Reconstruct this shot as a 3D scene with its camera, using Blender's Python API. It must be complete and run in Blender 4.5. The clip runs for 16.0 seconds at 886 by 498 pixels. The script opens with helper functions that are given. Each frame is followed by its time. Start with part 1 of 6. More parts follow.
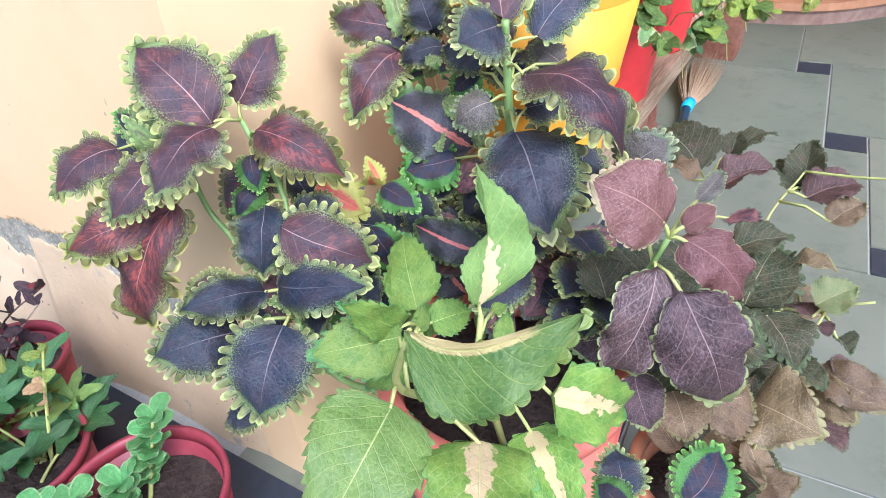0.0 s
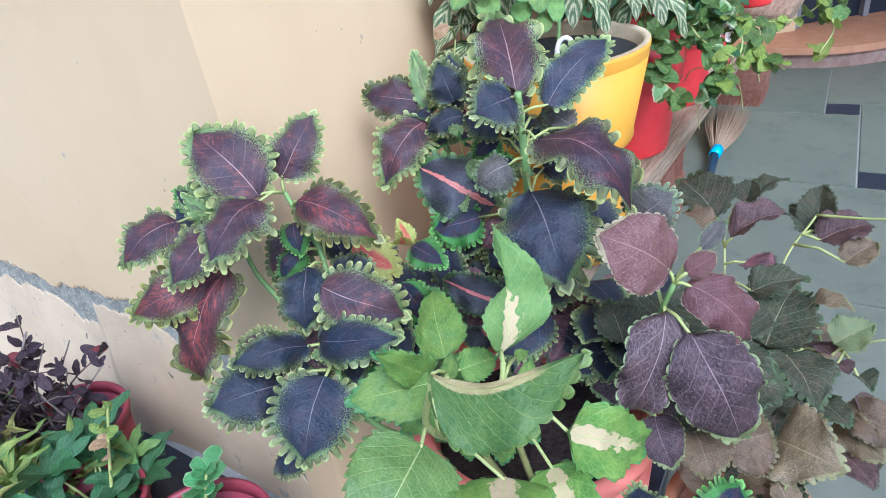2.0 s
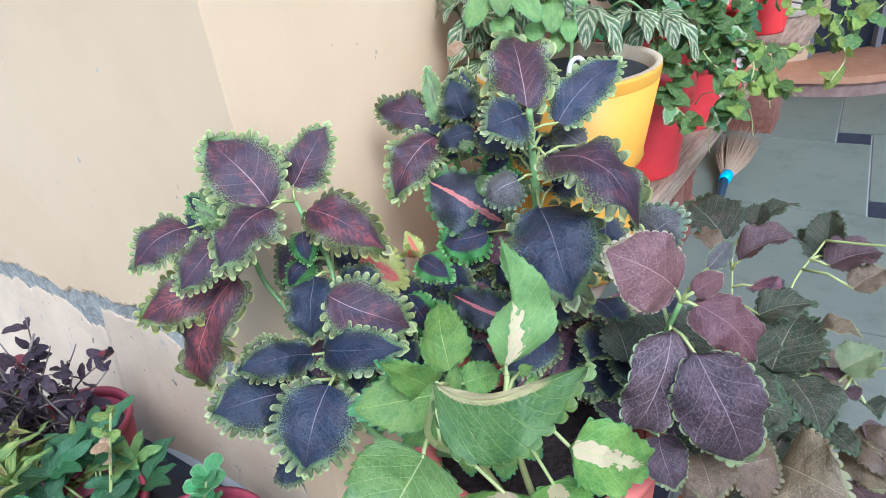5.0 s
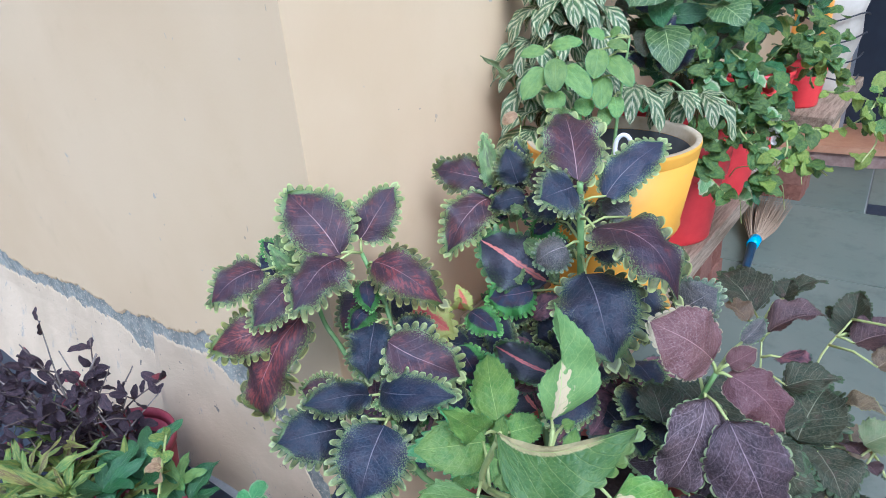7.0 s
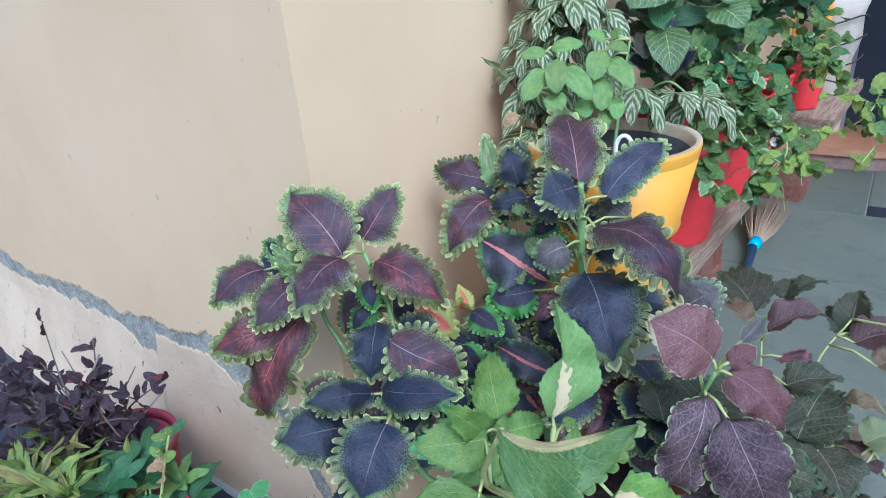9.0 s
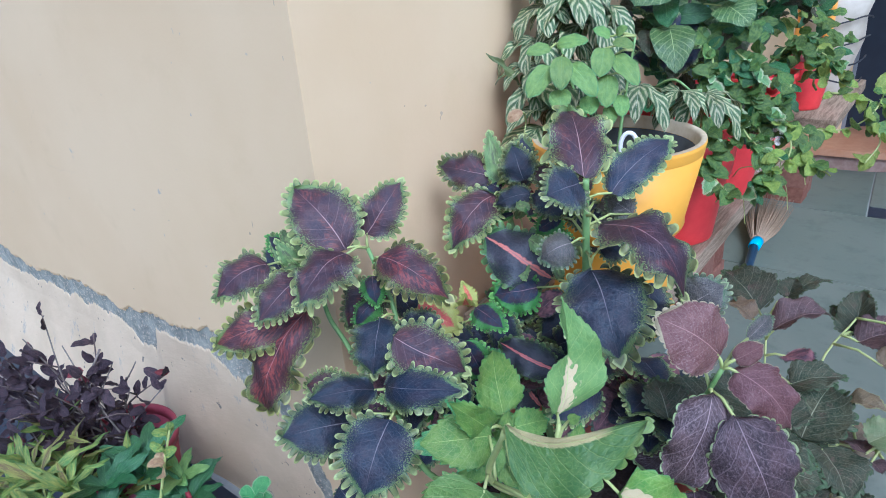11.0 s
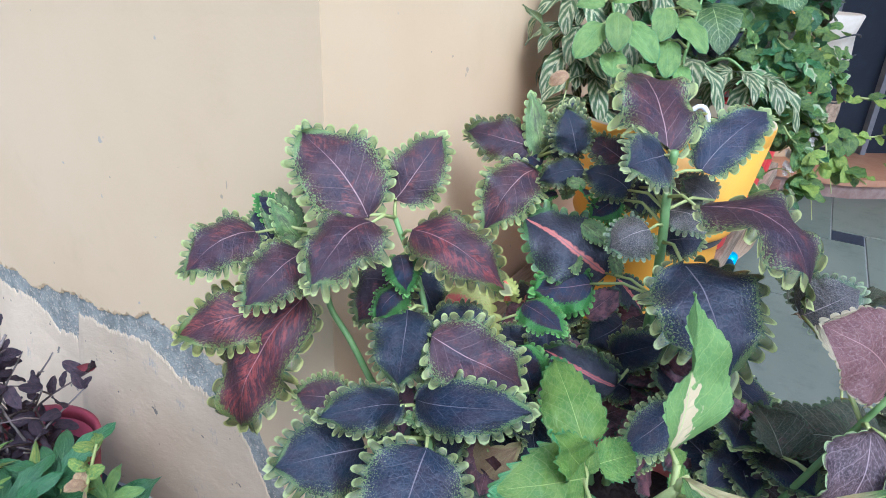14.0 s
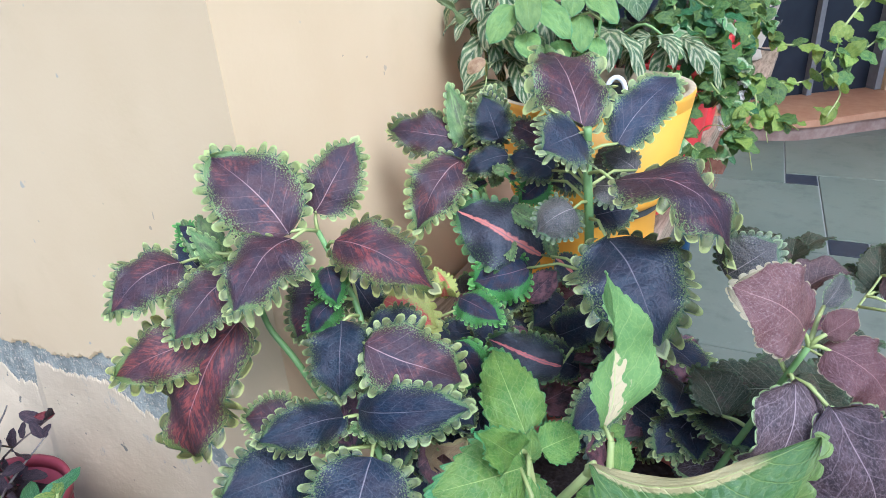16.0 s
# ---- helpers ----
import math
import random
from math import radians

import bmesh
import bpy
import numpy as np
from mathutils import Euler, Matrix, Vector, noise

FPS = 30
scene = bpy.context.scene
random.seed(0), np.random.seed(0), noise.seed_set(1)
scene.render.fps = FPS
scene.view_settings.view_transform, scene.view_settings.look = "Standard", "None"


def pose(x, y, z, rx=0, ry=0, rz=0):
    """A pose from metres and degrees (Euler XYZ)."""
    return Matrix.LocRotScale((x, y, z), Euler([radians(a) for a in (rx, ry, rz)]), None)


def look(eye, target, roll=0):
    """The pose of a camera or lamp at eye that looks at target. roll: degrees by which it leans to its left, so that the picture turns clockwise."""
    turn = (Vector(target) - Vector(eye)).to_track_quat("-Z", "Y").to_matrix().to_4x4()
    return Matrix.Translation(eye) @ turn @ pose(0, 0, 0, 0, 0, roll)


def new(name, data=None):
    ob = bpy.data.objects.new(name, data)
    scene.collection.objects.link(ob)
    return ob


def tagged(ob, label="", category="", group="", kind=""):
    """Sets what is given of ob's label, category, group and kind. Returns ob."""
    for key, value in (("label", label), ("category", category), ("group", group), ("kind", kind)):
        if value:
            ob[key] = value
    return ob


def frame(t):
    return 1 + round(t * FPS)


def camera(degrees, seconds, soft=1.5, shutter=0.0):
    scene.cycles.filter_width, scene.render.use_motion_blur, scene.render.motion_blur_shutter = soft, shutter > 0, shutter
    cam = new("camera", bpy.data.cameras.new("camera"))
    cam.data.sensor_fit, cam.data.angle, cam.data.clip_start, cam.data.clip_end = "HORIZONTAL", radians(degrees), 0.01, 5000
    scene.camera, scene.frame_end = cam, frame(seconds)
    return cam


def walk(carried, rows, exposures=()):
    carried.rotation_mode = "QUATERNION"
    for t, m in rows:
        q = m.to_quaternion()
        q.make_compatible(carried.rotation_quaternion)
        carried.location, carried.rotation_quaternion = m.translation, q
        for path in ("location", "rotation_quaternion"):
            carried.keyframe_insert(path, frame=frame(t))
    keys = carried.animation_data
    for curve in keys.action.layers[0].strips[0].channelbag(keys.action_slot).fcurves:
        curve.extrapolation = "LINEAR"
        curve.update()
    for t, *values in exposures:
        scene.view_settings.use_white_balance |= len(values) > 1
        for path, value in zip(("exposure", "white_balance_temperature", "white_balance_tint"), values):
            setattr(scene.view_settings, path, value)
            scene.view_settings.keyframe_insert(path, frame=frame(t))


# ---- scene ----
cam = camera(69.8, 16.0, soft=0.95)
PATH = [
    (0, (0.12, 0.03, 1.086), (-0.775, 1.381, -0.087), -5.0),
    (0.5, (0.145, 0.023, 1.067), (-0.707, 1.423, -0.079), -3.5),
    (1, (0.156, 0.015, 1.1), (-0.832, 1.39, 0.036), -8.1),
    (1.5, (0.165, 0.007, 1.125), (-0.876, 1.382, 0.112), -10.3),
    (2, (0.163, -0.002, 1.118), (-0.877, 1.37, 0.1), -9.1),
    (2.5, (0.166, 0.002, 1.118), (-0.878, 1.376, 0.106), -9.2),
    (3, (0.169, 0.0, 1.127), (-0.902, 1.368, 0.135), -10.0),
    (5.5, (0.163, -0.012, 1.113), (-0.907, 1.376, 0.149), -7.3),
    (6, (0.143, -0.025, 1.138), (-0.94, 1.35, 0.171), -7.0),
    (6.5, (0.159, -0.06, 1.16), (-0.949, 1.337, 0.253), -3.8),
    (7, (0.164, -0.074, 1.172), (-0.979, 1.329, 0.32), -4.6),
    (7.5, (0.168, -0.076, 1.176), (-0.977, 1.331, 0.335), -4.9),
    (8, (0.169, -0.08, 1.177), (-0.984, 1.324, 0.34), -4.9),
    (8.5, (0.167, -0.08, 1.174), (-0.979, 1.325, 0.329), -4.7),
    (10.8, (0.168, -0.081, 1.165), (-0.986, 1.326, 0.336), -4.3),
    (11, (0.16, -0.083, 1.165), (-0.984, 1.323, 0.319), -4.2),
    (11.5, (0.121, -0.098, 1.151), (-1.049, 1.243, 0.24), -4.5),
    (12, (0.034, -0.089, 1.132), (-1.059, 1.327, 0.236), -3.1),
    (12.5, (-0.015, -0.08, 1.103), (-1.173, 1.365, 0.348), 5.3),
    (13, (-0.029, -0.049, 1.056), (-1.1, 1.476, 0.329), 12.1),
    (13.5, (-0.046, -0.033, 1.045), (-1.037, 1.53, 0.289), 9.0),
    (14, (-0.047, -0.028, 1.055), (-1.015, 1.511, 0.221), 2.3),
    (14.5, (-0.037, -0.019, 1.067), (-0.986, 1.528, 0.227), -1.0),
    (15, (-0.016, -0.005, 1.066), (-0.923, 1.545, 0.185), -2.7),
    (15.5, (-0.006, 0.005, 1.064), (-0.9, 1.558, 0.176), -3.7),
    (16, (-0.004, 0.006, 1.067), (-0.906, 1.564, 0.196), -4.3),
]
walk(cam, [(t, look(eye, target, roll)) for t, eye, target, roll in PATH],
     exposures=[(0, 0.96, 5000, 16), (0.8, 0.92, 4930, 16), (1.5, 0.56, 4600, 12.5), (3, 0.54, 4490, 11.5), (5.5, 0.56, 4480, 12), (6.2, 0.54, 4480, 12), (7, 0.36, 4400, 12), (11, 0.27, 4310, 11), (13.5, 0.39, 4430, 12), (16, 0.56, 4520, 10)])


# ---- light ----
world = bpy.data.worlds.new("sky")
scene.world = world
world.use_nodes = True
sky = world.node_tree.nodes.new("ShaderNodeTexSky")
sky.sky_type, sky.sun_disc = "NISHITA", False
sky.dust_density, sky.ozone_density = 6.0, 0.6
sky.sun_elevation, sky.sun_rotation = radians(49), radians(129)
world.node_tree.nodes["Background"].inputs[1].default_value = 0.15
world.node_tree.links.new(sky.outputs[0], world.node_tree.nodes["Background"].inputs[0])
sun = new("sun", bpy.data.lights.new("sun", "SUN"))
sun.data.energy, sun.data.angle, sun.data.color = 1.9, radians(24), (1.0, 0.96, 0.91)
sun.matrix_world = look((2.43, -1.97, 3.55), (0, 0, 0))
sun["kind"] = "structure"


# ---- node shorthand ----
class Nodes:
    """A small writer of node materials."""

    def __init__(self, name):
        self.mat = bpy.data.materials.new(name)
        self.mat.use_nodes = True
        self.t = self.mat.node_tree
        self.t.nodes.clear()
        self.out = self.t.nodes.new("ShaderNodeOutputMaterial")

    def put(self, socket, value):
        if isinstance(value, bpy.types.NodeSocket):
            self.t.links.new(value, socket)
        elif isinstance(value, tuple) and len(value) == 3 and socket.type == "RGBA":
            socket.default_value = (*value, 1)
        else:
            socket.default_value = value

    def node(self, kind, *values, out=0, **named):
        n = self.t.nodes.new(kind)
        for key, value in named.items():
            setattr(n, key, value)
        for i, value in enumerate(values):
            if value is not None:
                self.put(n.inputs[i], value)
        return n.outputs[out]

    def math(self, op, a, b=0.0, clamp=False):
        return self.node("ShaderNodeMath", a, b, operation=op, use_clamp=clamp)

    def mix(self, fac, a, b, blend="MIX"):
        n = self.t.nodes.new("ShaderNodeMix")
        n.data_type, n.blend_type = "RGBA", blend
        self.put(n.inputs[0], fac), self.put(n.inputs[6], a), self.put(n.inputs[7], b)
        return n.outputs[2]

    def step(self, x, lo, hi, a=0.0, b=1.0):
        return self.node("ShaderNodeMapRange", x, lo, hi, a, b, interpolation_type="SMOOTHSTEP")

    def noise(self, scale, detail=4.0, vector=None, rough=0.6):
        n = self.t.nodes.new("ShaderNodeTexNoise")
        n.inputs["Scale"].default_value, n.inputs["Detail"].default_value, n.inputs["Roughness"].default_value = scale, detail, rough
        if vector is not None:
            self.put(n.inputs["Vector"], vector)
        return n.outputs["Fac"]

    def coords(self, which="Object"):
        return self.node("ShaderNodeTexCoord").node.outputs[which]

    def bump(self, height, strength=0.4, distance=0.002):
        n = self.t.nodes.new("ShaderNodeBump")
        n.inputs["Strength"].default_value, n.inputs["Distance"].default_value = strength, distance
        self.put(n.inputs["Height"], height)
        return n.outputs[0]

    def surface(self, colour, rough=0.6, bump=None, metal=0.0, gloss=0.5, through_light=0.0):
        p = self.t.nodes.new("ShaderNodeBsdfPrincipled")
        self.put(p.inputs["Base Color"], colour), self.put(p.inputs["Roughness"], rough)
        self.put(p.inputs["Metallic"], metal), self.put(p.inputs["Specular IOR Level"], gloss)
        if bump is not None:
            self.put(p.inputs["Normal"], bump)
        last = p.outputs[0]
        if through_light:
            tr = self.node("ShaderNodeBsdfTranslucent", colour)
            last = self.node("ShaderNodeMixShader", through_light, last, tr)
        self.t.links.new(last, self.out.inputs[0])
        return self.mat


def plain(name, a, b, scale=30.0, rough=0.6, bump=0.3, depth=0.002, gloss=0.4, patch=3.0):
    """A surface of two close colours, with grain and larger patches."""
    m = Nodes(name)
    c = m.coords()
    fine, wide = m.noise(scale, 6, c), m.noise(patch, 3, c)
    fac = m.math("MULTIPLY_ADD", fine, 0.6)
    fac.node.inputs[2].default_value = -0.1
    fac = m.math("ADD", fac, m.math("MULTIPLY", wide, 0.6), True)
    return m.surface(m.mix(m.step(fac, 0.3, 0.8), a, b), rough, m.bump(fine, bump, depth), gloss=gloss)


# ---- leaf materials ----
def leaf_mat(name, inner, inner_b, edge, vein, thr=0.8, jag=0.25, flush=None, flush_at=0.5, core=None, core_at=0.2,
             vein_w=0.55, rough=0.46, lit=0.25, count=7.0, fleck=0.42, quilt=20.0, gloss=0.5, speck=None, band=0.055, core_u=2.0, net_w=0.5, beads=0, core_side=False):
    """A leaf: UV runs along the blade and from margin to margin."""
    def cool(k):
        return k and (k[0], k[1], k[2] + 0.03 * max(0.0, k[1] - k[2]))

    inner, inner_b, edge, vein, flush, core, speck = [cool(k) for k in (inner, inner_b, edge, vein, flush, core, speck)]
    m = Nodes(name)
    uv = m.node("ShaderNodeUVMap")
    sep = m.node("ShaderNodeSeparateXYZ", uv)
    u, v = sep, sep.node.outputs[1]
    a = m.math("ABSOLUTE", m.math("MULTIPLY", m.math("SUBTRACT", v, 0.5), 2.0))
    rnd = m.node("ShaderNodeObjectInfo").node.outputs["Random"]
    shift = m.node("ShaderNodeCombineXYZ", m.math("MULTIPLY", rnd, 37.0), m.math("MULTIPLY", rnd, 11.0), 0.0)
    at = m.node("ShaderNodeVectorMath", uv, shift, operation="ADD")
    fine, wide = m.noise(34.0, 4, at, 0.75), m.noise(4.5, 3, at)
    # lateral veins rise towards the tip
    q = m.math("MULTIPLY", m.math("SUBTRACT", u, m.math("MULTIPLY", a, 0.36)), count)
    q = m.math("ADD", q, m.math("MULTIPLY", wide, 0.35))
    d = m.math("ABSOLUTE", m.math("SUBTRACT", m.math("FRACT", q), 0.5))
    lateral = m.math("MULTIPLY", m.step(d, 0.5 - band, 0.5 - band * 0.15), m.step(m.noise(11.0, 3, at), 0.30, 0.56) if beads or band > 0.2 else 1.0)
    rib = m.math("SUBTRACT", 1.0, m.step(m.math("ADD", a, m.math("MULTIPLY", u, 0.020)), 0.008, 0.028))
    vor = m.t.nodes.new("ShaderNodeTexVoronoi")
    vor.feature = "DISTANCE_TO_EDGE"
    vor.inputs["Randomness"].default_value = 0.8
    vor.inputs["Scale"].default_value = quilt
    m.put(vor.inputs["Vector"], at)
    net = m.math("SUBTRACT", 1.0, m.step(vor.outputs[0], 0.0, 0.11))
    veins = m.math("MAXIMUM", rib, m.math("MULTIPLY", lateral, 0.52 if beads else 0.8))
    col = m.mix(m.step(wide, 0.35, 0.65), inner, inner_b)
    if flush:
        f = m.math("MULTIPLY", m.step(m.noise(3.6, 4, at), 0.93 - flush_at, 1.08 - flush_at), m.step(a, 0.85, 0.2) if beads else m.step(a, 0.55, 0.0))
        if beads:       # the blush runs in broken streaks beside the lateral veins
            run = m.noise(1.0, 4, m.node("ShaderNodeCombineXYZ", m.math("MULTIPLY", q, 4.0), m.math("MULTIPLY", a, 5.0), m.math("MULTIPLY", rnd, 23.0)), 0.7)
            f = m.math("MULTIPLY", m.math("MULTIPLY", f, 0.75), m.step(run, 0.40, 0.62))
        else:
            f = m.math("MULTIPLY", f, m.step(fine, 0.28, 0.66))
        col = m.mix(f, col, flush)
    if speck:
        col = m.mix(m.math("MULTIPLY", m.step(m.noise(38.0, 3, at, 0.8), 0.50, 0.66), 0.75), col, speck)
    mott = m.noise(62.0, 3, at, 0.8)
    rim = m.math("ADD", a, m.math("MULTIPLY", m.math("SUBTRACT", fine, 0.5), jag * 2.2))
    rim = m.math("ADD", rim, m.math("MULTIPLY", m.math("SUBTRACT", mott, 0.5), jag * 1.6))
    rim = m.math("ADD", rim, m.math("MULTIPLY", m.step(u, 0.76, 1.0), 0.5))
    rimmed = m.mix(m.step(fine, 0.35, 0.75), edge, tuple(0.66 * k for k in edge))
    if beads:       # each lobe is green with a pale outline; dark painted shade fills the notch
        lobe = m.node("ShaderNodeSeparateXYZ", m.node("ShaderNodeUVMap", uv_map="lobe"))
        t, r = m.math("ABSOLUTE", m.math("MULTIPLY", m.math("SUBTRACT", lobe, 0.5), 2.0)), lobe.node.outputs[1]
        r = m.math("ADD", r, m.math("MULTIPLY", m.math("SUBTRACT", fine, 0.5), 0.5))
        heart = m.mix(m.step(m.math("ADD", wide, m.math("MULTIPLY", rnd, 0.3)), 0.5, 0.8), tuple(0.28 * k for k in edge), tuple(0.58 * k for k in edge))
        rimmed = m.mix(m.step(r, 0.64, 0.92), heart, edge)
        rimmed = m.mix(m.math("MULTIPLY", m.step(t, 0.45, 0.9), m.step(r, 0.85, 0.35)), rimmed, (0.022, 0.062, 0.036))
        inside = m.step(m.math("ADD", a, m.math("MULTIPLY", m.math("SUBTRACT", mott, 0.5), 0.5)), 0.84, 0.78)
        rimmed = m.mix(m.math("MULTIPLY", inside, 0.8), rimmed, (0.28 * edge[0], 0.42 * edge[1], 0.4 * edge[2]))
    col = m.mix(m.step(rim, thr - 0.02, thr + 0.03), col, rimmed)
    if beads:       # pale spatter where the dark heart meets the margin
        spat = m.math("MULTIPLY", m.step(m.noise(70.0, 3, at, 0.6), 0.55, 0.62), m.math("MULTIPLY", m.step(a, 0.40, 0.74), m.step(a, 0.86, 0.80)))
        col = m.mix(m.math("MULTIPLY", spat, 0.75), col, tuple(0.8 * k for k in edge))
    col = m.mix(m.math("MULTIPLY", m.math("MULTIPLY", net, m.step(mott, 0.3, 0.6)), vein_w * net_w), col, vein)
    col = m.mix(m.math("MULTIPLY", m.step(m.noise(48.0, 3, at, 0.8), 0.56, 0.70), fleck), col, vein)
    if core:
        edge_of = m.math("ADD", a, m.math("MULTIPLY", m.math("SUBTRACT", m.noise(9.0, 3, at), 0.5), core_at * 1.1))
        edge_of = m.math("ADD", edge_of, m.math("MULTIPLY", u, core_at * (0.45 if core_u > 1 else 0.8 / core_u)))
        edge_of = m.math("ADD", edge_of, m.math("MULTIPLY", m.math("SUBTRACT", m.noise(13.0, 1, at, 0.5), 0.5), core_at * 1.5))
        heart = m.step(m.math("ADD", v, m.math("MULTIPLY", m.math("SUBTRACT", fine, 0.5), 0.05)), 0.462, 0.478) if core_side else m.math("MULTIPLY", m.step(edge_of, core_at + 0.02, core_at - 0.02), m.step(u, core_u + 0.03, core_u - 0.03))
        if core_side:
            heart = m.math("MULTIPLY", heart, m.step(u, 0.80, 0.68))
        col = m.mix(heart, col, core)
    fade = m.step(u, 1.0, 0.25, 0.15, 1.0) if beads else 1.0
    col = m.mix(m.math("MULTIPLY", m.math("MULTIPLY", veins, vein_w), fade), col, vein)
    col = m.mix(m.math("MULTIPLY", m.math("MULTIPLY", m.math("SUBTRACT", 1.0, m.step(a, 0.003, 0.014)), min(1.0, vein_w * 1.1)), fade), col, tuple(min(0.7, 1.5 * k) for k in vein))
    hsv = m.t.nodes.new("ShaderNodeHueSaturation")
    m.put(hsv.inputs["Color"], col)
    m.put(hsv.inputs["Value"], m.math("ADD", m.math("MULTIPLY", rnd, 0.4), 0.8))
    m.put(hsv.inputs["Hue"], m.math("ADD", m.math("MULTIPLY", rnd, 0.02), 0.49))
    h = m.math("SUBTRACT", m.math("MULTIPLY", vor.outputs[0], 0.55), m.math("MULTIPLY", veins, 0.15))
    h = m.math("ADD", h, m.math("MULTIPLY", m.noise(7.0, 1, at), 0.9))
    h = m.math("ADD", h, m.math("MULTIPLY", fine, 0.35))
    return m.surface(hsv.outputs[0], rough, m.bump(h, 0.75, 0.0026 if beads else 0.0029), gloss=gloss, through_light=lit)


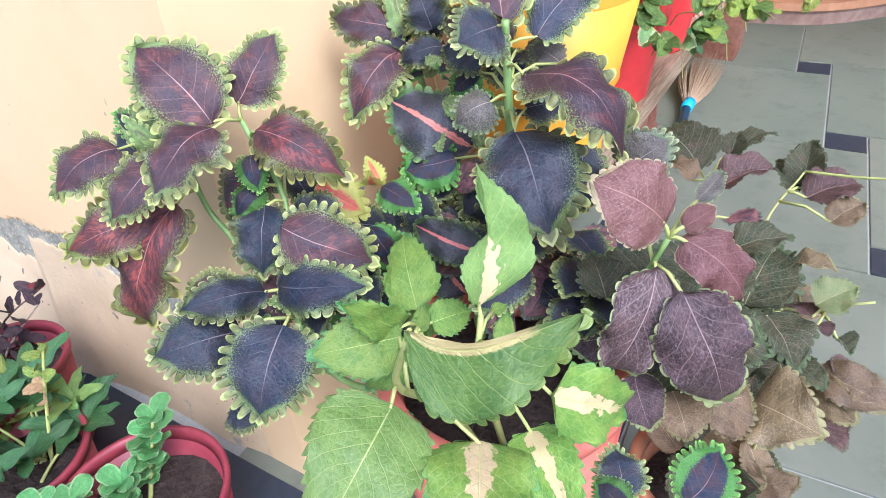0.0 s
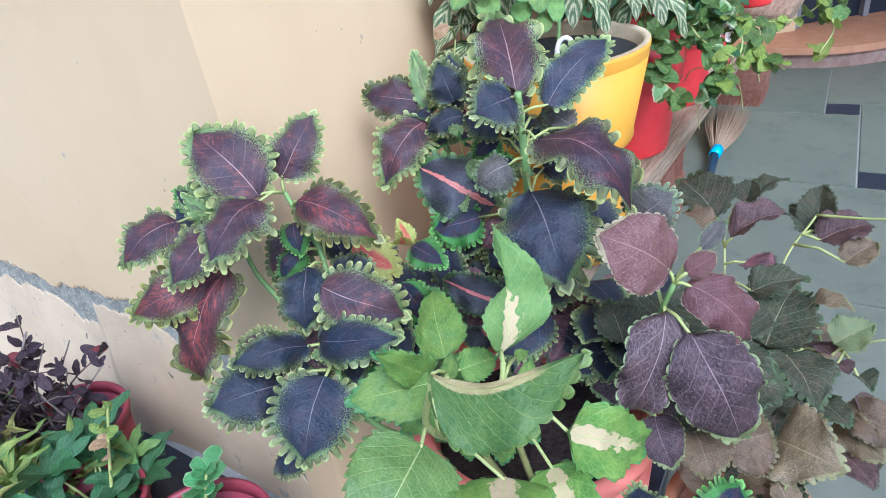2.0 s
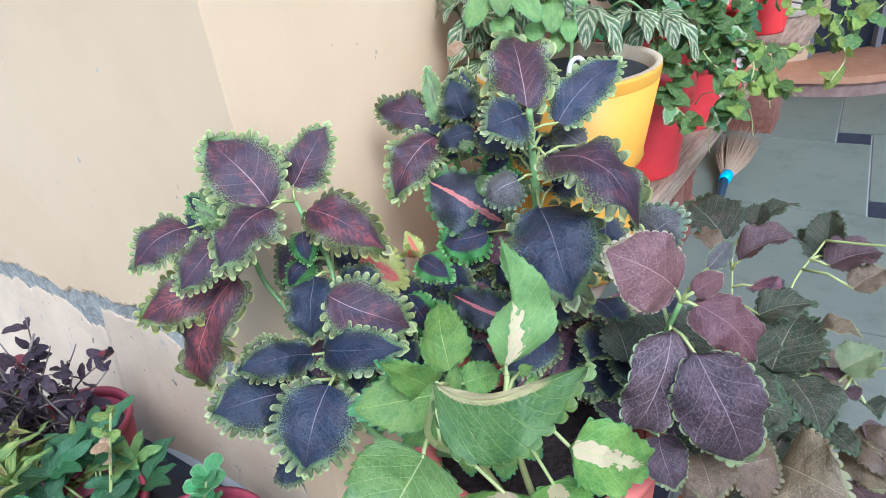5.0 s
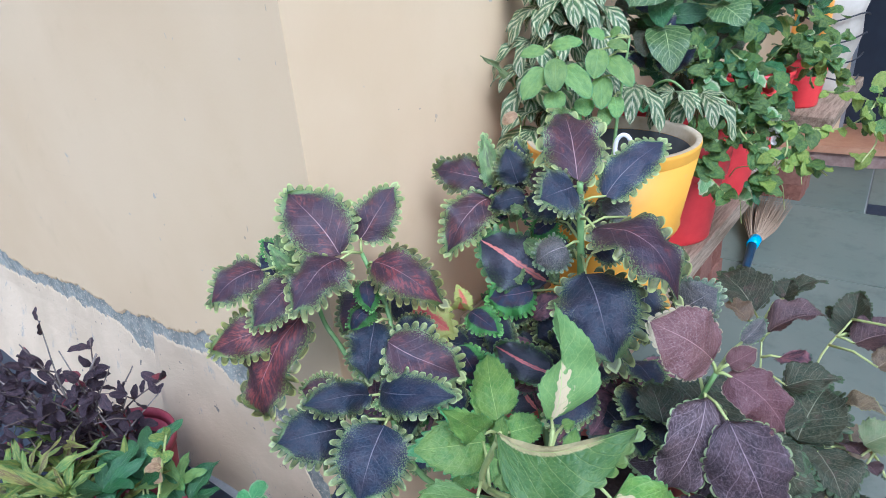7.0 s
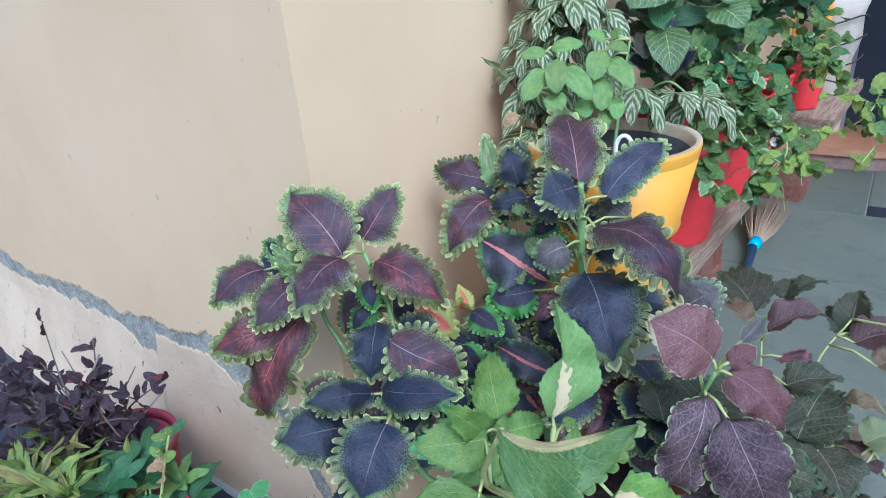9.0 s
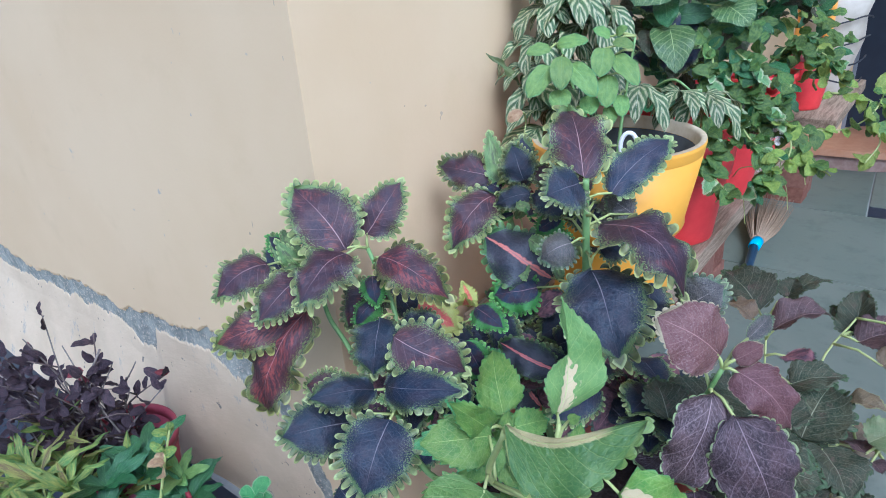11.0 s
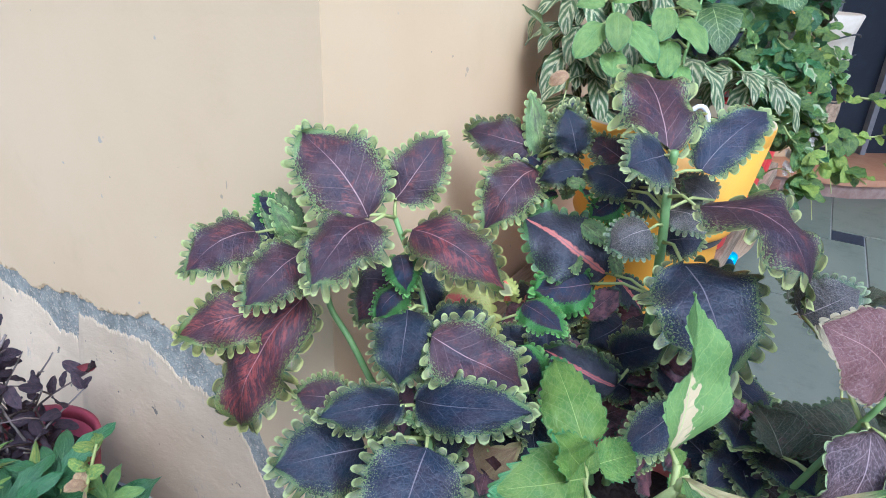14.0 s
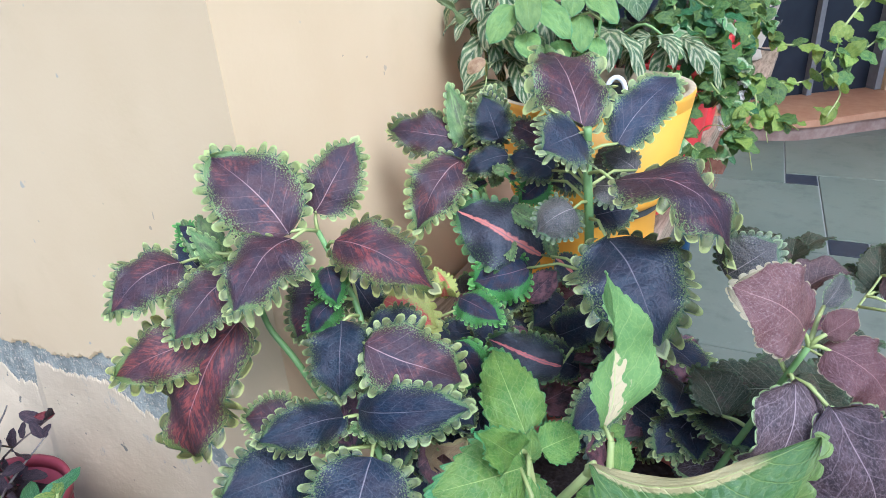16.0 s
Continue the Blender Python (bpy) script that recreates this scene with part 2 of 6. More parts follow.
DK, BK = (0.038, 0.024, 0.034), (0.014, 0.026, 0.045)
FRESH, FRESH_B, NET = (0.110, 0.225, 0.024), (0.180, 0.290, 0.032), (0.38, 0.45, 0.12)
LEAF = {
    "dark": leaf_mat("leaf_dark_purple", DK, (0.062, 0.027, 0.031), (0.45, 0.48, 0.14), (0.36, 0.23, 0.21), 0.74, 0.42, (0.20, 0.056, 0.046), 0.43, beads=1, fleck=0.20, net_w=0.12, gloss=0.4),
    "black": leaf_mat("leaf_blackish_purple", BK, (0.030, 0.028, 0.042), (0.41, 0.46, 0.14), (0.26, 0.22, 0.22), 0.75, 0.36, vein_w=0.44, beads=1, fleck=0.22, net_w=0.32, gloss=0.4),
    "red": leaf_mat("leaf_red_purple", (0.054, 0.028, 0.032), (0.085, 0.033, 0.035), (0.48, 0.48, 0.11), (0.38, 0.20, 0.17), 0.72, 0.42, (0.38, 0.095, 0.058), 0.52, beads=1, fleck=0.22, net_w=0.12, gloss=0.4),
    "ruby": leaf_mat("leaf_ruby", (0.07, 0.012, 0.026), (0.16, 0.016, 0.028), (0.07, 0.12, 0.06), (0.22, 0.05, 0.07), 0.85, 0.2, beads=1),
    "pink": leaf_mat("leaf_pink_ribbed", (0.020, 0.024, 0.032), (0.032, 0.028, 0.034), (0.22, 0.34, 0.08), (0.12, 0.11, 0.12), 0.81, 0.2, beads=1, core=(0.56, 0.17, 0.13), core_at=0.09),
    "ring": leaf_mat("leaf_green_ringed", DK, BK, (0.22, 0.43, 0.07), (0.20, 0.12, 0.13), 0.50, 0.20, beads=1, fleck=0.22, net_w=0.12, gloss=0.3),
    "lime": leaf_mat("leaf_young_lime", (0.10, 0.12, 0.05), (0.26, 0.36, 0.09), (0.44, 0.53, 0.15), (0.45, 0.48, 0.2), 0.42, 0.5, lit=0.25, beads=1),
    "yellow": leaf_mat("leaf_yellow_red", (0.50, 0.07, 0.07), (0.55, 0.12, 0.08), (0.44, 0.46, 0.085), (0.5, 0.3, 0.10), 0.27, 0.35, lit=0.25),
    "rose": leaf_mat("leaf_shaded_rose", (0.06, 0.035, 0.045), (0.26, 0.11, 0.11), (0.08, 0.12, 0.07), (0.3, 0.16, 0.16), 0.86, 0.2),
    "green": leaf_mat("leaf_fresh_green", FRESH, FRESH_B, (0.09, 0.28, 0.07), NET, 0.92, 0.1, rough=0.45, lit=0.2, vein_w=0.5, count=8, quilt=15, net_w=0.7),
    "fresh": leaf_mat("leaf_broad_green", (0.098, 0.185, 0.026), (0.140, 0.235, 0.034), (0.17, 0.26, 0.040), (0.36, 0.41, 0.14), 0.95, 0.05, rough=0.5, lit=0.15, vein_w=0.5, count=9, quilt=17, net_w=0.4),
    "white": leaf_mat("leaf_green_white_heart", FRESH, FRESH_B, (0.11, 0.30, 0.07), NET, 0.92, 0.1, rough=0.45, lit=0.2, core=(0.56, 0.44, 0.23), core_at=0.30, core_u=0.85, vein_w=0.45, quilt=15, net_w=0.7),
    "patch": leaf_mat("leaf_green_white_patch", (0.155, 0.265, 0.060), (0.195, 0.305, 0.07), (0.20, 0.33, 0.08), NET, 0.92, 0.1, rough=0.45, lit=0.22, core=(0.60, 0.47, 0.26), core_at=0.30, core_u=0.50, vein_w=0.45, quilt=15, net_w=0.6),
    "hang": leaf_mat("leaf_green_cream_keel", (0.062, 0.138, 0.018), (0.096, 0.180, 0.023), (0.17, 0.25, 0.035), (0.34, 0.40, 0.09), 0.92, 0.1, rough=0.42, lit=0.18, core=(0.52, 0.44, 0.17), core_side=True, vein_w=0.45, count=9, quilt=18, net_w=0.35),
    "mauve": leaf_mat("leaf_mauve", (0.125, 0.050, 0.044), (0.170, 0.078, 0.064), (0.44, 0.37, 0.20), (0.38, 0.22, 0.19), 0.90, 0.07, speck=(0.29, 0.185, 0.16), vein_w=0.42, gloss=0.35),
    "plum": leaf_mat("leaf_plum", (0.044, 0.027, 0.029), (0.082, 0.047, 0.046), (0.34, 0.42, 0.14), (0.33, 0.24, 0.23), 0.90, 0.10, speck=(0.21, 0.145, 0.145), vein_w=0.5, gloss=0.35),
    "dusty": leaf_mat("leaf_dusty_mauve", (0.045, 0.044, 0.038), (0.090, 0.080, 0.066), (0.28, 0.34, 0.14), (0.36, 0.29, 0.26), 0.80, 0.25, beads=1, speck=(0.27, 0.23, 0.175)),
    "dusk": leaf_mat("leaf_dusky_green", (0.034, 0.046, 0.022), (0.062, 0.060, 0.030), (0.080, 0.115, 0.045), (0.24, 0.23, 0.14), 0.90, 0.12, flush=(0.15, 0.075, 0.060), flush_at=0.42, speck=(0.135, 0.125, 0.065), gloss=0.2, rough=0.6),
    "maroon": leaf_mat("leaf_maroon_brown", (0.062, 0.034, 0.030), (0.105, 0.056, 0.046), (0.10, 0.10, 0.05), (0.32, 0.22, 0.17), 0.94, 0.1, speck=(0.17, 0.10, 0.085), vein_w=0.5, gloss=0.35),
    "olive": leaf_mat("leaf_olive", (0.16, 0.22, 0.07), (0.22, 0.24, 0.09), (0.22, 0.28, 0.10), (0.32, 0.33, 0.14), 0.92, 0.1, lit=0.25),
    "rust": leaf_mat("leaf_rusty", (0.125, 0.085, 0.040), (0.200, 0.135, 0.062), (0.26, 0.24, 0.09), (0.36, 0.28, 0.15), 0.91, 0.15, speck=(0.34, 0.255, 0.125)),
    "oval": leaf_mat("leaf_soft_green", (0.150, 0.255, 0.045), (0.225, 0.33, 0.060), (0.15, 0.30, 0.08), (0.30, 0.46, 0.20), 0.95, 0.05, rough=0.5, lit=0.2, vein_w=0.22, quilt=15),
    "stripe": leaf_mat("leaf_silver_striped", (0.040, 0.088, 0.022), (0.075, 0.14, 0.030), (0.060, 0.12, 0.03), (0.70, 0.64, 0.34), 0.90, 0.08, rough=0.4, vein_w=0.90, count=4.5, lit=0.12, quilt=18, band=0.36, net_w=0.05),
    "arrow": leaf_mat("leaf_pale_veined", (0.048, 0.105, 0.020), (0.080, 0.145, 0.026), (0.055, 0.12, 0.025), (0.38, 0.44, 0.17), 0.95, 0.05, rough=0.4, vein_w=0.75, count=7, lit=0.2, quilt=12, band=0.09),
    "ivy": leaf_mat("leaf_vine_green", (0.065, 0.132, 0.022), (0.160, 0.235, 0.034), (0.15, 0.24, 0.035), (0.24, 0.34, 0.10), 0.95, 0.05, lit=0.3, vein_w=0.35),
    # the ivy leaf again, with the sun's brightness put into its colour
    "vine": leaf_mat("leaf_sunlit_vine", (0.22, 0.31, 0.032), (0.34, 0.41, 0.048), (0.26, 0.34, 0.04), (0.36, 0.44, 0.12), 0.95, 0.05, lit=0.35, vein_w=0.35),
    "cream": leaf_mat("leaf_cream_green", (0.16, 0.34, 0.10), (0.24, 0.42, 0.13), (0.58, 0.62, 0.32), (0.4, 0.5, 0.2), 0.6, 0.4, lit=0.22),
    "croton": leaf_mat("leaf_yellow_streaked", (0.085, 0.190, 0.030), (0.28, 0.31, 0.045), (0.13, 0.23, 0.035), (0.52, 0.46, 0.08), 0.95, 0.1, vein_w=0.45, count=6, lit=0.2),
    "blush": leaf_mat("leaf_yellow_blush", (0.25, 0.235, 0.040), (0.14, 0.085, 0.040), (0.30, 0.32, 0.05), (0.44, 0.39, 0.09), 0.55, 0.35, lit=0.22),
    "wine": leaf_mat("leaf_dark_wine", (0.040, 0.030, 0.036), (0.078, 0.048, 0.052), (0.056, 0.038, 0.044), (0.14, 0.10, 0.10), 0.97, 0.05, rough=0.5, gloss=0.22),
    "winered": leaf_mat("leaf_wine_red", (0.16, 0.025, 0.03), (0.22, 0.04, 0.04), (0.10, 0.02, 0.03), (0.25, 0.08, 0.08), 0.97, 0.05, rough=0.4),
    "plump": leaf_mat("leaf_plump_green", (0.08, 0.25, 0.06), (0.12, 0.32, 0.08), (0.30, 0.44, 0.18), (0.2, 0.4, 0.1), 0.85, 0.1, rough=0.4),
    "glossy": leaf_mat("leaf_glossy_green", (0.026, 0.090, 0.022), (0.045, 0.125, 0.028), (0.04, 0.12, 0.028), (0.26, 0.38, 0.16), 0.95, 0.05, rough=0.3, vein_w=0.4, lit=0.2),
    "dry": leaf_mat("leaf_dry", (0.42, 0.25, 0.12), (0.58, 0.40, 0.19), (0.54, 0.42, 0.16), (0.5, 0.36, 0.18), 0.9, 0.2, speck=(0.30, 0.17, 0.08)),
}
STEM = {
    "green": plain("stem_green", (0.16, 0.27, 0.07), (0.26, 0.36, 0.12), 60, 0.5),
    "pale": plain("stem_pale", (0.33, 0.37, 0.10), (0.46, 0.46, 0.16), 60, 0.5),
    "purple": plain("stem_purple", (0.10, 0.07, 0.06), (0.17, 0.12, 0.08), 60, 0.55),
    "bark": plain("stem_bark", (0.12, 0.095, 0.075), (0.28, 0.23, 0.18), 80, 0.8),
}


# ---- mesh helpers ----
def part(name, bm, material, parent=None, label="", smooth=True):
    """Links a bmesh as one mesh object, under parent if given."""
    me = bpy.data.meshes.new(name)
    bm.normal_update()
    bm.to_mesh(me)
    bm.free()
    for mat in material if isinstance(material, (list, tuple)) else (material,):
        me.materials.append(mat)
    if smooth:
        me.polygons.foreach_set("use_smooth", [True] * len(me.polygons))
    ob = new(name, me)
    if parent is not None:
        ob.parent = parent
        ob.matrix_parent_inverse = Matrix.Translation(parent.location).inverted()
    if label:
        ob["label"] = label
    return ob


def thing(name, at, label, category, group="", kind=""):
    ob = new(name)
    ob.location = at
    ob.empty_display_size = 0.05
    return tagged(ob, label, category, group, kind)


def tube(bm, pts, r0, r1, sides=6, mat=0):
    """A tapered tube through points."""
    pts = [Vector(p) for p in pts]
    rings = []
    for i, p in enumerate(pts):
        d = (pts[min(i + 1, len(pts) - 1)] - pts[max(i - 1, 0)]).normalized()
        a = d.orthogonal().normalized() if not rings else (prev - d * prev.dot(d)).normalized()
        prev, b = a, d.cross(a)
        r = r0 + (r1 - r0) * i / (len(pts) - 1)
        rings.append([bm.verts.new(p + r * (math.cos(k * math.tau / sides) * a + math.sin(k * math.tau / sides) * b)) for k in range(sides)])
    for s, e in zip(rings, rings[1:]):
        for k in range(sides):
            bm.faces.new((s[k], s[(k + 1) % sides], e[(k + 1) % sides], e[k])).material_index = mat
    bm.faces.new(rings[0][::-1]).material_index = mat
    bm.faces.new(rings[-1]).material_index = mat


def smooth_line(pts, n=4):
    """Points on a smooth curve through pts."""
    p = [Vector(q) for q in pts]
    p = [2 * p[0] - p[1], *p, 2 * p[-1] - p[-2]]
    out = []
    for a, b, c, d in zip(p, p[1:], p[2:], p[3:]):
        for k in range(n):
            t = k / n
            out.append(0.5 * (2 * b + (c - a) * t + (2 * a - 5 * b + 4 * c - d) * t * t + (3 * b - a - 3 * c + d) * t ** 3))
    return out + [p[-2]]


def lathe(profile, sides=40, wobble=0.0, mat=0, bm=None, at=(0, 0, 0), caps=True):
    """A surface of revolution from (radius, height) pairs."""
    bm = bm or bmesh.new()
    rings = []
    for r, z in profile:
        rings.append([bm.verts.new((at[0] + r * (1 + wobble * math.sin(3 * k * math.tau / sides + z * 9)) * math.cos(k * math.tau / sides),
                                    at[1] + r * math.sin(k * math.tau / sides), at[2] + z)) for k in range(sides)])
    for s, e in zip(rings, rings[1:]):
        for k in range(sides):
            bm.faces.new((s[k], s[(k + 1) % sides], e[(k + 1) % sides], e[k])).material_index = mat
    if caps:
        bm.faces.new(rings[0][::-1]), bm.faces.new(rings[-1])
    return bm


def block(bm, lo, hi, bevel=0.0, rough=0.0, seed=0):
    """A box, its edges bevelled and corners a little uneven."""
    rng = random.Random(seed)
    c = (Vector(lo) + Vector(hi)) / 2
    s = Vector(hi) - Vector(lo)
    made = bmesh.ops.create_cube(bm, size=1.0, matrix=Matrix.Translation(c) @ Matrix.Diagonal((*s, 1)))
    for v in made["verts"]:
        v.co += Vector([rng.uniform(-rough, rough) for _ in range(3)])
    if bevel:
        edges = list({e for v in made["verts"] for e in v.link_edges})
        bmesh.ops.bevel(bm, geom=edges, offset=bevel, segments=2, affect="EDGES", profile=0.6)
    return bm


# ---- leaves ----
LIGHTWARD = Vector((0.36, -0.64, 0.68)).normalized()
LEAF_RNG = random.Random(4)
STEM_LINES = {}
# margins: lobes a side, their length as a share of the leaf's width, lean towards the tip, pointed or round
BEAD, SAW, WAVY = (13, 0.120, 0.15, 0), (11, 0.075, 0.5, 1), (14, 0.055, 0.15, 0)
MARGIN = {"dark": BEAD, "black": BEAD, "red": (12, 0.130, 0.2, 0), "ruby": (12, 0.07, 0.1, 0), "pink": (13, 0.085, 0.1, 0), "ring": (14, 0.105, 0.1, 0), "lime": (9, 0.12, 0.3, 0),
          "yellow": (9, 0.12, 0.3, 0), "rose": (12, 0.06, 0.1, 0), "dusty": (12, 0.10, 0.1, 0), "green": SAW, "white": SAW, "fresh": (17, 0.045, 0.5, 1), "patch": (17, 0.024, 0.4, 1),
          "hang": (15, 0.055, 0.3, 0), "mauve": (17, 0.040, 0.15, 0), "plum": WAVY, "dusk": (12, 0.07, 0.3, 0), "maroon": (14, 0.05, 0.3, 1), "olive": SAW, "rust": WAVY, "dry": (9, 0.03, 0.1, 0),
          "ivy": (6, 0.045, 0.4, 1), "vine": (6, 0.045, 0.4, 1), "cream": (5, 0.08, 0.5, 1)}


def blade(bm, style, length, width, bend=0.1, fold=0.1, cup=0.0, wave=0.04, shape=(0.5, 0.75), sides=(1.0, 1.0), tail=0.0, sweep=0.0, phase=0.0):
    """One leaf blade along +x with its face to +z; lobes or teeth stand out from its margin."""
    lobes, reach, lean, pointed = MARGIN.get(style, (0, 0.0, 0.0, 0))
    uv, own = bm.loops.layers.uv.verify(), bm.loops.layers.uv.get("lobe") or bm.loops.layers.uv.new("lobe")
    a, b = shape
    peak = (a / (a + b)) ** a * (b / (a + b)) ** b
    reach *= width
    body, half_w = length - 0.9 * reach, 0.5 * width - 0.75 * reach
    edge_v = 0.8 if lobes else 1.0
    rows = 26 if lobes > 6 else 12
    across = (-1.0, -0.86, -0.66, -0.44, -0.2, 0.0, 0.2, 0.44, 0.66, 0.86, 1.0) if lobes > 6 else (-1.0, -0.6, 0.0, 0.6, 1.0)
    chance = random.Random(int(length * 1e5) + int(phase * 977))

    def flat(u, v):
        u = min(max(u, 0.0), 1.0)
        part_of = sides[0 if v < 0 else 1]
        part_of = part_of(u) if callable(part_of) else part_of
        y = v * half_w * u ** a * (1 - u) ** b / peak * part_of
        x = u * body - (tail * length * abs(v) * (1 - u / 0.25) if u < 0.25 else 0.0)
        return x, y

    def lift(u, v, y):
        k = min(1.0, abs(v))
        z = bend * length * 4 * u * (1 - u) + fold * abs(y) - cup * y * y / max(width, 1e-4) * 4
        z += wave * length * k ** 3 * math.sin(math.tau * (2.3 * u + phase) + (1.2 if v > 0 else 0))
        z += 0.030 * length * noise.noise((u * 4.0, v * 1.6, phase * 40.0)) * min(1.0, 5 * u)
        if lobes > 6:       # the blade swells between its lateral veins
            z += 0.014 * length * abs(math.sin(math.pi * 7 * (u - 0.36 * k))) * (1 - k * k) * min(1.0, 5 * k) * min(1.0, 4 * u, 4 * (1 - u))
        return z

    def put(x, y, z, u, v, lobe):
        y += sweep * length * 4 * u * (1 - u) * (1.6 - 1.2 * u)
        return bm.verts.new((x, y, z)), (u, 0.5 + 0.5 * v), lobe

    def face(p, q, c, d):
        f = bm.faces.new((p[0], d[0], c[0], q[0]))
        f.smooth = True
        for loop, src in zip(f.loops, (p, d, c, q)):
            loop[uv].uv, loop[own].uv = src[1], src[2]

    grid = []
    for i in range(rows + 1):
        u = i / rows
        line = []
        for v in across:
            x, y = flat(u, v)
            line.append(put(x, y, lift(u, v, y), u, v * edge_v, (0.5, 0.0)))
        grid.append(line)
    for r, s in zip(grid, grid[1:]):
        for p, q, c, d in zip(r, r[1:], s[1:], s):
            face(p, q, c, d)
    if not lobes:
        return bm
    steps = 7 if lobes > 6 else 5
    levels = (0.0, 0.55, 1.0) if lobes > 6 else (0.0, 1.0)
    for side in (-1,) if sides[1] == 0.12 else (-1, 1):
        us = [(i / 60) ** 1.5 for i in range(61)]
        pts = [flat(u, side) for u in us]
        run = [0.0]
        for p, q in zip(pts, pts[1:]):
            run.append(run[-1] + math.dist(p, q))
        half = run[-1] * 0.94 / lobes / 2
        for n in range(lobes):
            mid = run[-1] * 0.06 + half * (2 * n + 1)
            size = reach * chance.uniform(0.7, 1.25) * min(1.0, 0.55 + 0.12 * n)
            tip_up = chance.uniform(-0.8, 0.7)
            u0, u1 = (float(np.interp(mid + k * half, run, us)) for k in (-1, 1))
            (x0, y0), (x1, y1) = flat(u0, side), flat(u1, side)
            gap = math.hypot(x1 - x0, y1 - y0) or 1e-6
            tx, ty = (x1 - x0) / gap, (y1 - y0) / gap
            nx, ny = (-ty, tx) if side > 0 else (ty, -tx)
            fan = []
            for k in range(steps):
                t = 2 * k / (steps - 1) - 1
                u = float(np.interp(mid + t * half * 0.98, run, us))
                x, y = flat(u, side)
                z = lift(u, side, y)
                tall = ((t + 1) / 1.5 if t < 0.5 else (1 - t) / 0.5) if pointed else max(0.0, 1 - abs(t) ** 2.4) ** 0.5
                tall = size * (0.12 + 0.88 * tall)
                fan.append([put(x + tall * r * (nx + lean * tx), y + tall * r * (ny + lean * ty), z + tall * r * (tip_up - 0.3 * r) - 0.12 * size * t * t * r, u,
                                side * (edge_v + (1 - edge_v) * r), (0.5 + 0.5 * t, r)) for r in levels])
            for p, q in zip(fan, fan[1:]):
                for c, d, e, g in zip(p, p[1:], q[1:], q):
                    face(*((c, d, e, g) if side > 0 else (g, e, d, c)))
    # the last lobe, at the tip
    fan = []
    for k in range(5):
        r = k / 4
        wide = reach * (0.55 + 0.25 * math.sin(math.pi * r)) * (1 - r ** 2.2) + 1e-5
        x, z = body - 0.5 * reach + 1.4 * reach * r, lift(1.0, 0.0, 0.0) + 0.0006 * (1 - r)
        fan.append([put(x, wide * v, z - 0.2 * reach * r * r, 0.97, edge_v + (1 - edge_v) * max(r, abs(v)), (0.5, max(r, abs(v)))) for v in (-1, 0, 1)])
    for p, q in zip(fan, fan[1:]):
        for c, d, e, g in zip(p, p[1:], q[1:], q):
            face(c, d, e, g)
    return bm


def frame_of(base, tip, normal, tw=0.0):
    x = (Vector(tip) - Vector(base)).normalized()
    z = Vector(normal) - x * x.dot(normal)
    if z.length < 1e-3:
        z = x.orthogonal()
    z.normalize()
    z = Matrix.Rotation(tw, 3, x) @ z
    y = z.cross(x)
    m = Matrix((x, y, z)).transposed().to_4x4()
    m.translation = base
    return m


SHAPES = {**dict.fromkeys(("dark", "black", "red", "pink", "ring", "ruby", "rose", "dusty"), (0.46, 0.70)), **dict.fromkeys(("mauve", "plum", "rust", "maroon"), (0.45, 0.66)),
          **dict.fromkeys(("green", "white", "fresh", "dusk", "olive"), (0.43, 0.92))}


def leaf(plant, style, base, tip, width, bend=0.1, fold=0.12, cup=0.0, tw=0.0, sweep=0.0, node=None, normal=None, shape=None, tail=0.0, halves=None, name="leaf"):
    """A single large leaf from its base to its tip, with a stalk to the nearest stem."""
    rng = LEAF_RNG
    length = (Vector(tip) - Vector(base)).length
    bm = bmesh.new()
    sides = (1.0, 1.0)
    if shape is None:
        shape = SHAPES.get(style, (0.44, 0.9))
        shape = (shape[0], shape[1] * rng.uniform(0.95, 1.25))
    if style == "hang":
        sides, shape, fold = (1.0, 0.12), (0.3, 0.70), 0.1
    wave = 0.03
    if plant is E and normal is None and base[2] > 0.5 and base[1] > 0.6:
        normal = Vector((rng.uniform(-0.15, 0.35), rng.uniform(-0.35, 0.25), 1.0))
    if style in ("dusk", "maroon", "rust", "olive"):
        fold, wave = fold + rng.uniform(0.1, 0.4), 0.05
    if style in ("dark", "black", "red", "pink", "ring", "mauve", "plum"):
        cup, wave, sweep = cup + rng.uniform(0.05, 0.25), rng.uniform(0.04, 0.085), sweep + rng.uniform(-0.05, 0.05)
        bend = bend * 1.25
    blade(bm, style, length, width * 1.08, bend * rng.uniform(0.8, 1.2), fold * rng.uniform(0.6, 1.4), cup, wave, shape, sides=halves or sides, sweep=sweep, tail=tail, phase=rng.random())
    bm.transform(frame_of(base, tip, normal or LIGHTWARD, tw + rng.uniform(-0.12, 0.12)))
    ob = part(name, bm, LEAF[style], plant, smooth=True)
    if node is None:
        near = [(p - Vector(base)).length + 2.0 * max(0.0, p.z - base[2] - 0.01) for p in STEM_LINES.get(plant.name, [])]
        if near and 0.004 < min(near) < 0.13:
            node = STEM_LINES[plant.name][near.index(min(near))]
    if node is not None:
        n, b = Vector(node), Vector(base)
        bm = bmesh.new()
        tube(bm, [n, (n + b) / 2 + Vector((0, 0, 0.12 * (b - n).length)), b + (Vector(tip) - b) * 0.03], 0.0022, 0.0016, 6)
        part("stalk", bm, STEM["pale"], ob)
    return ob


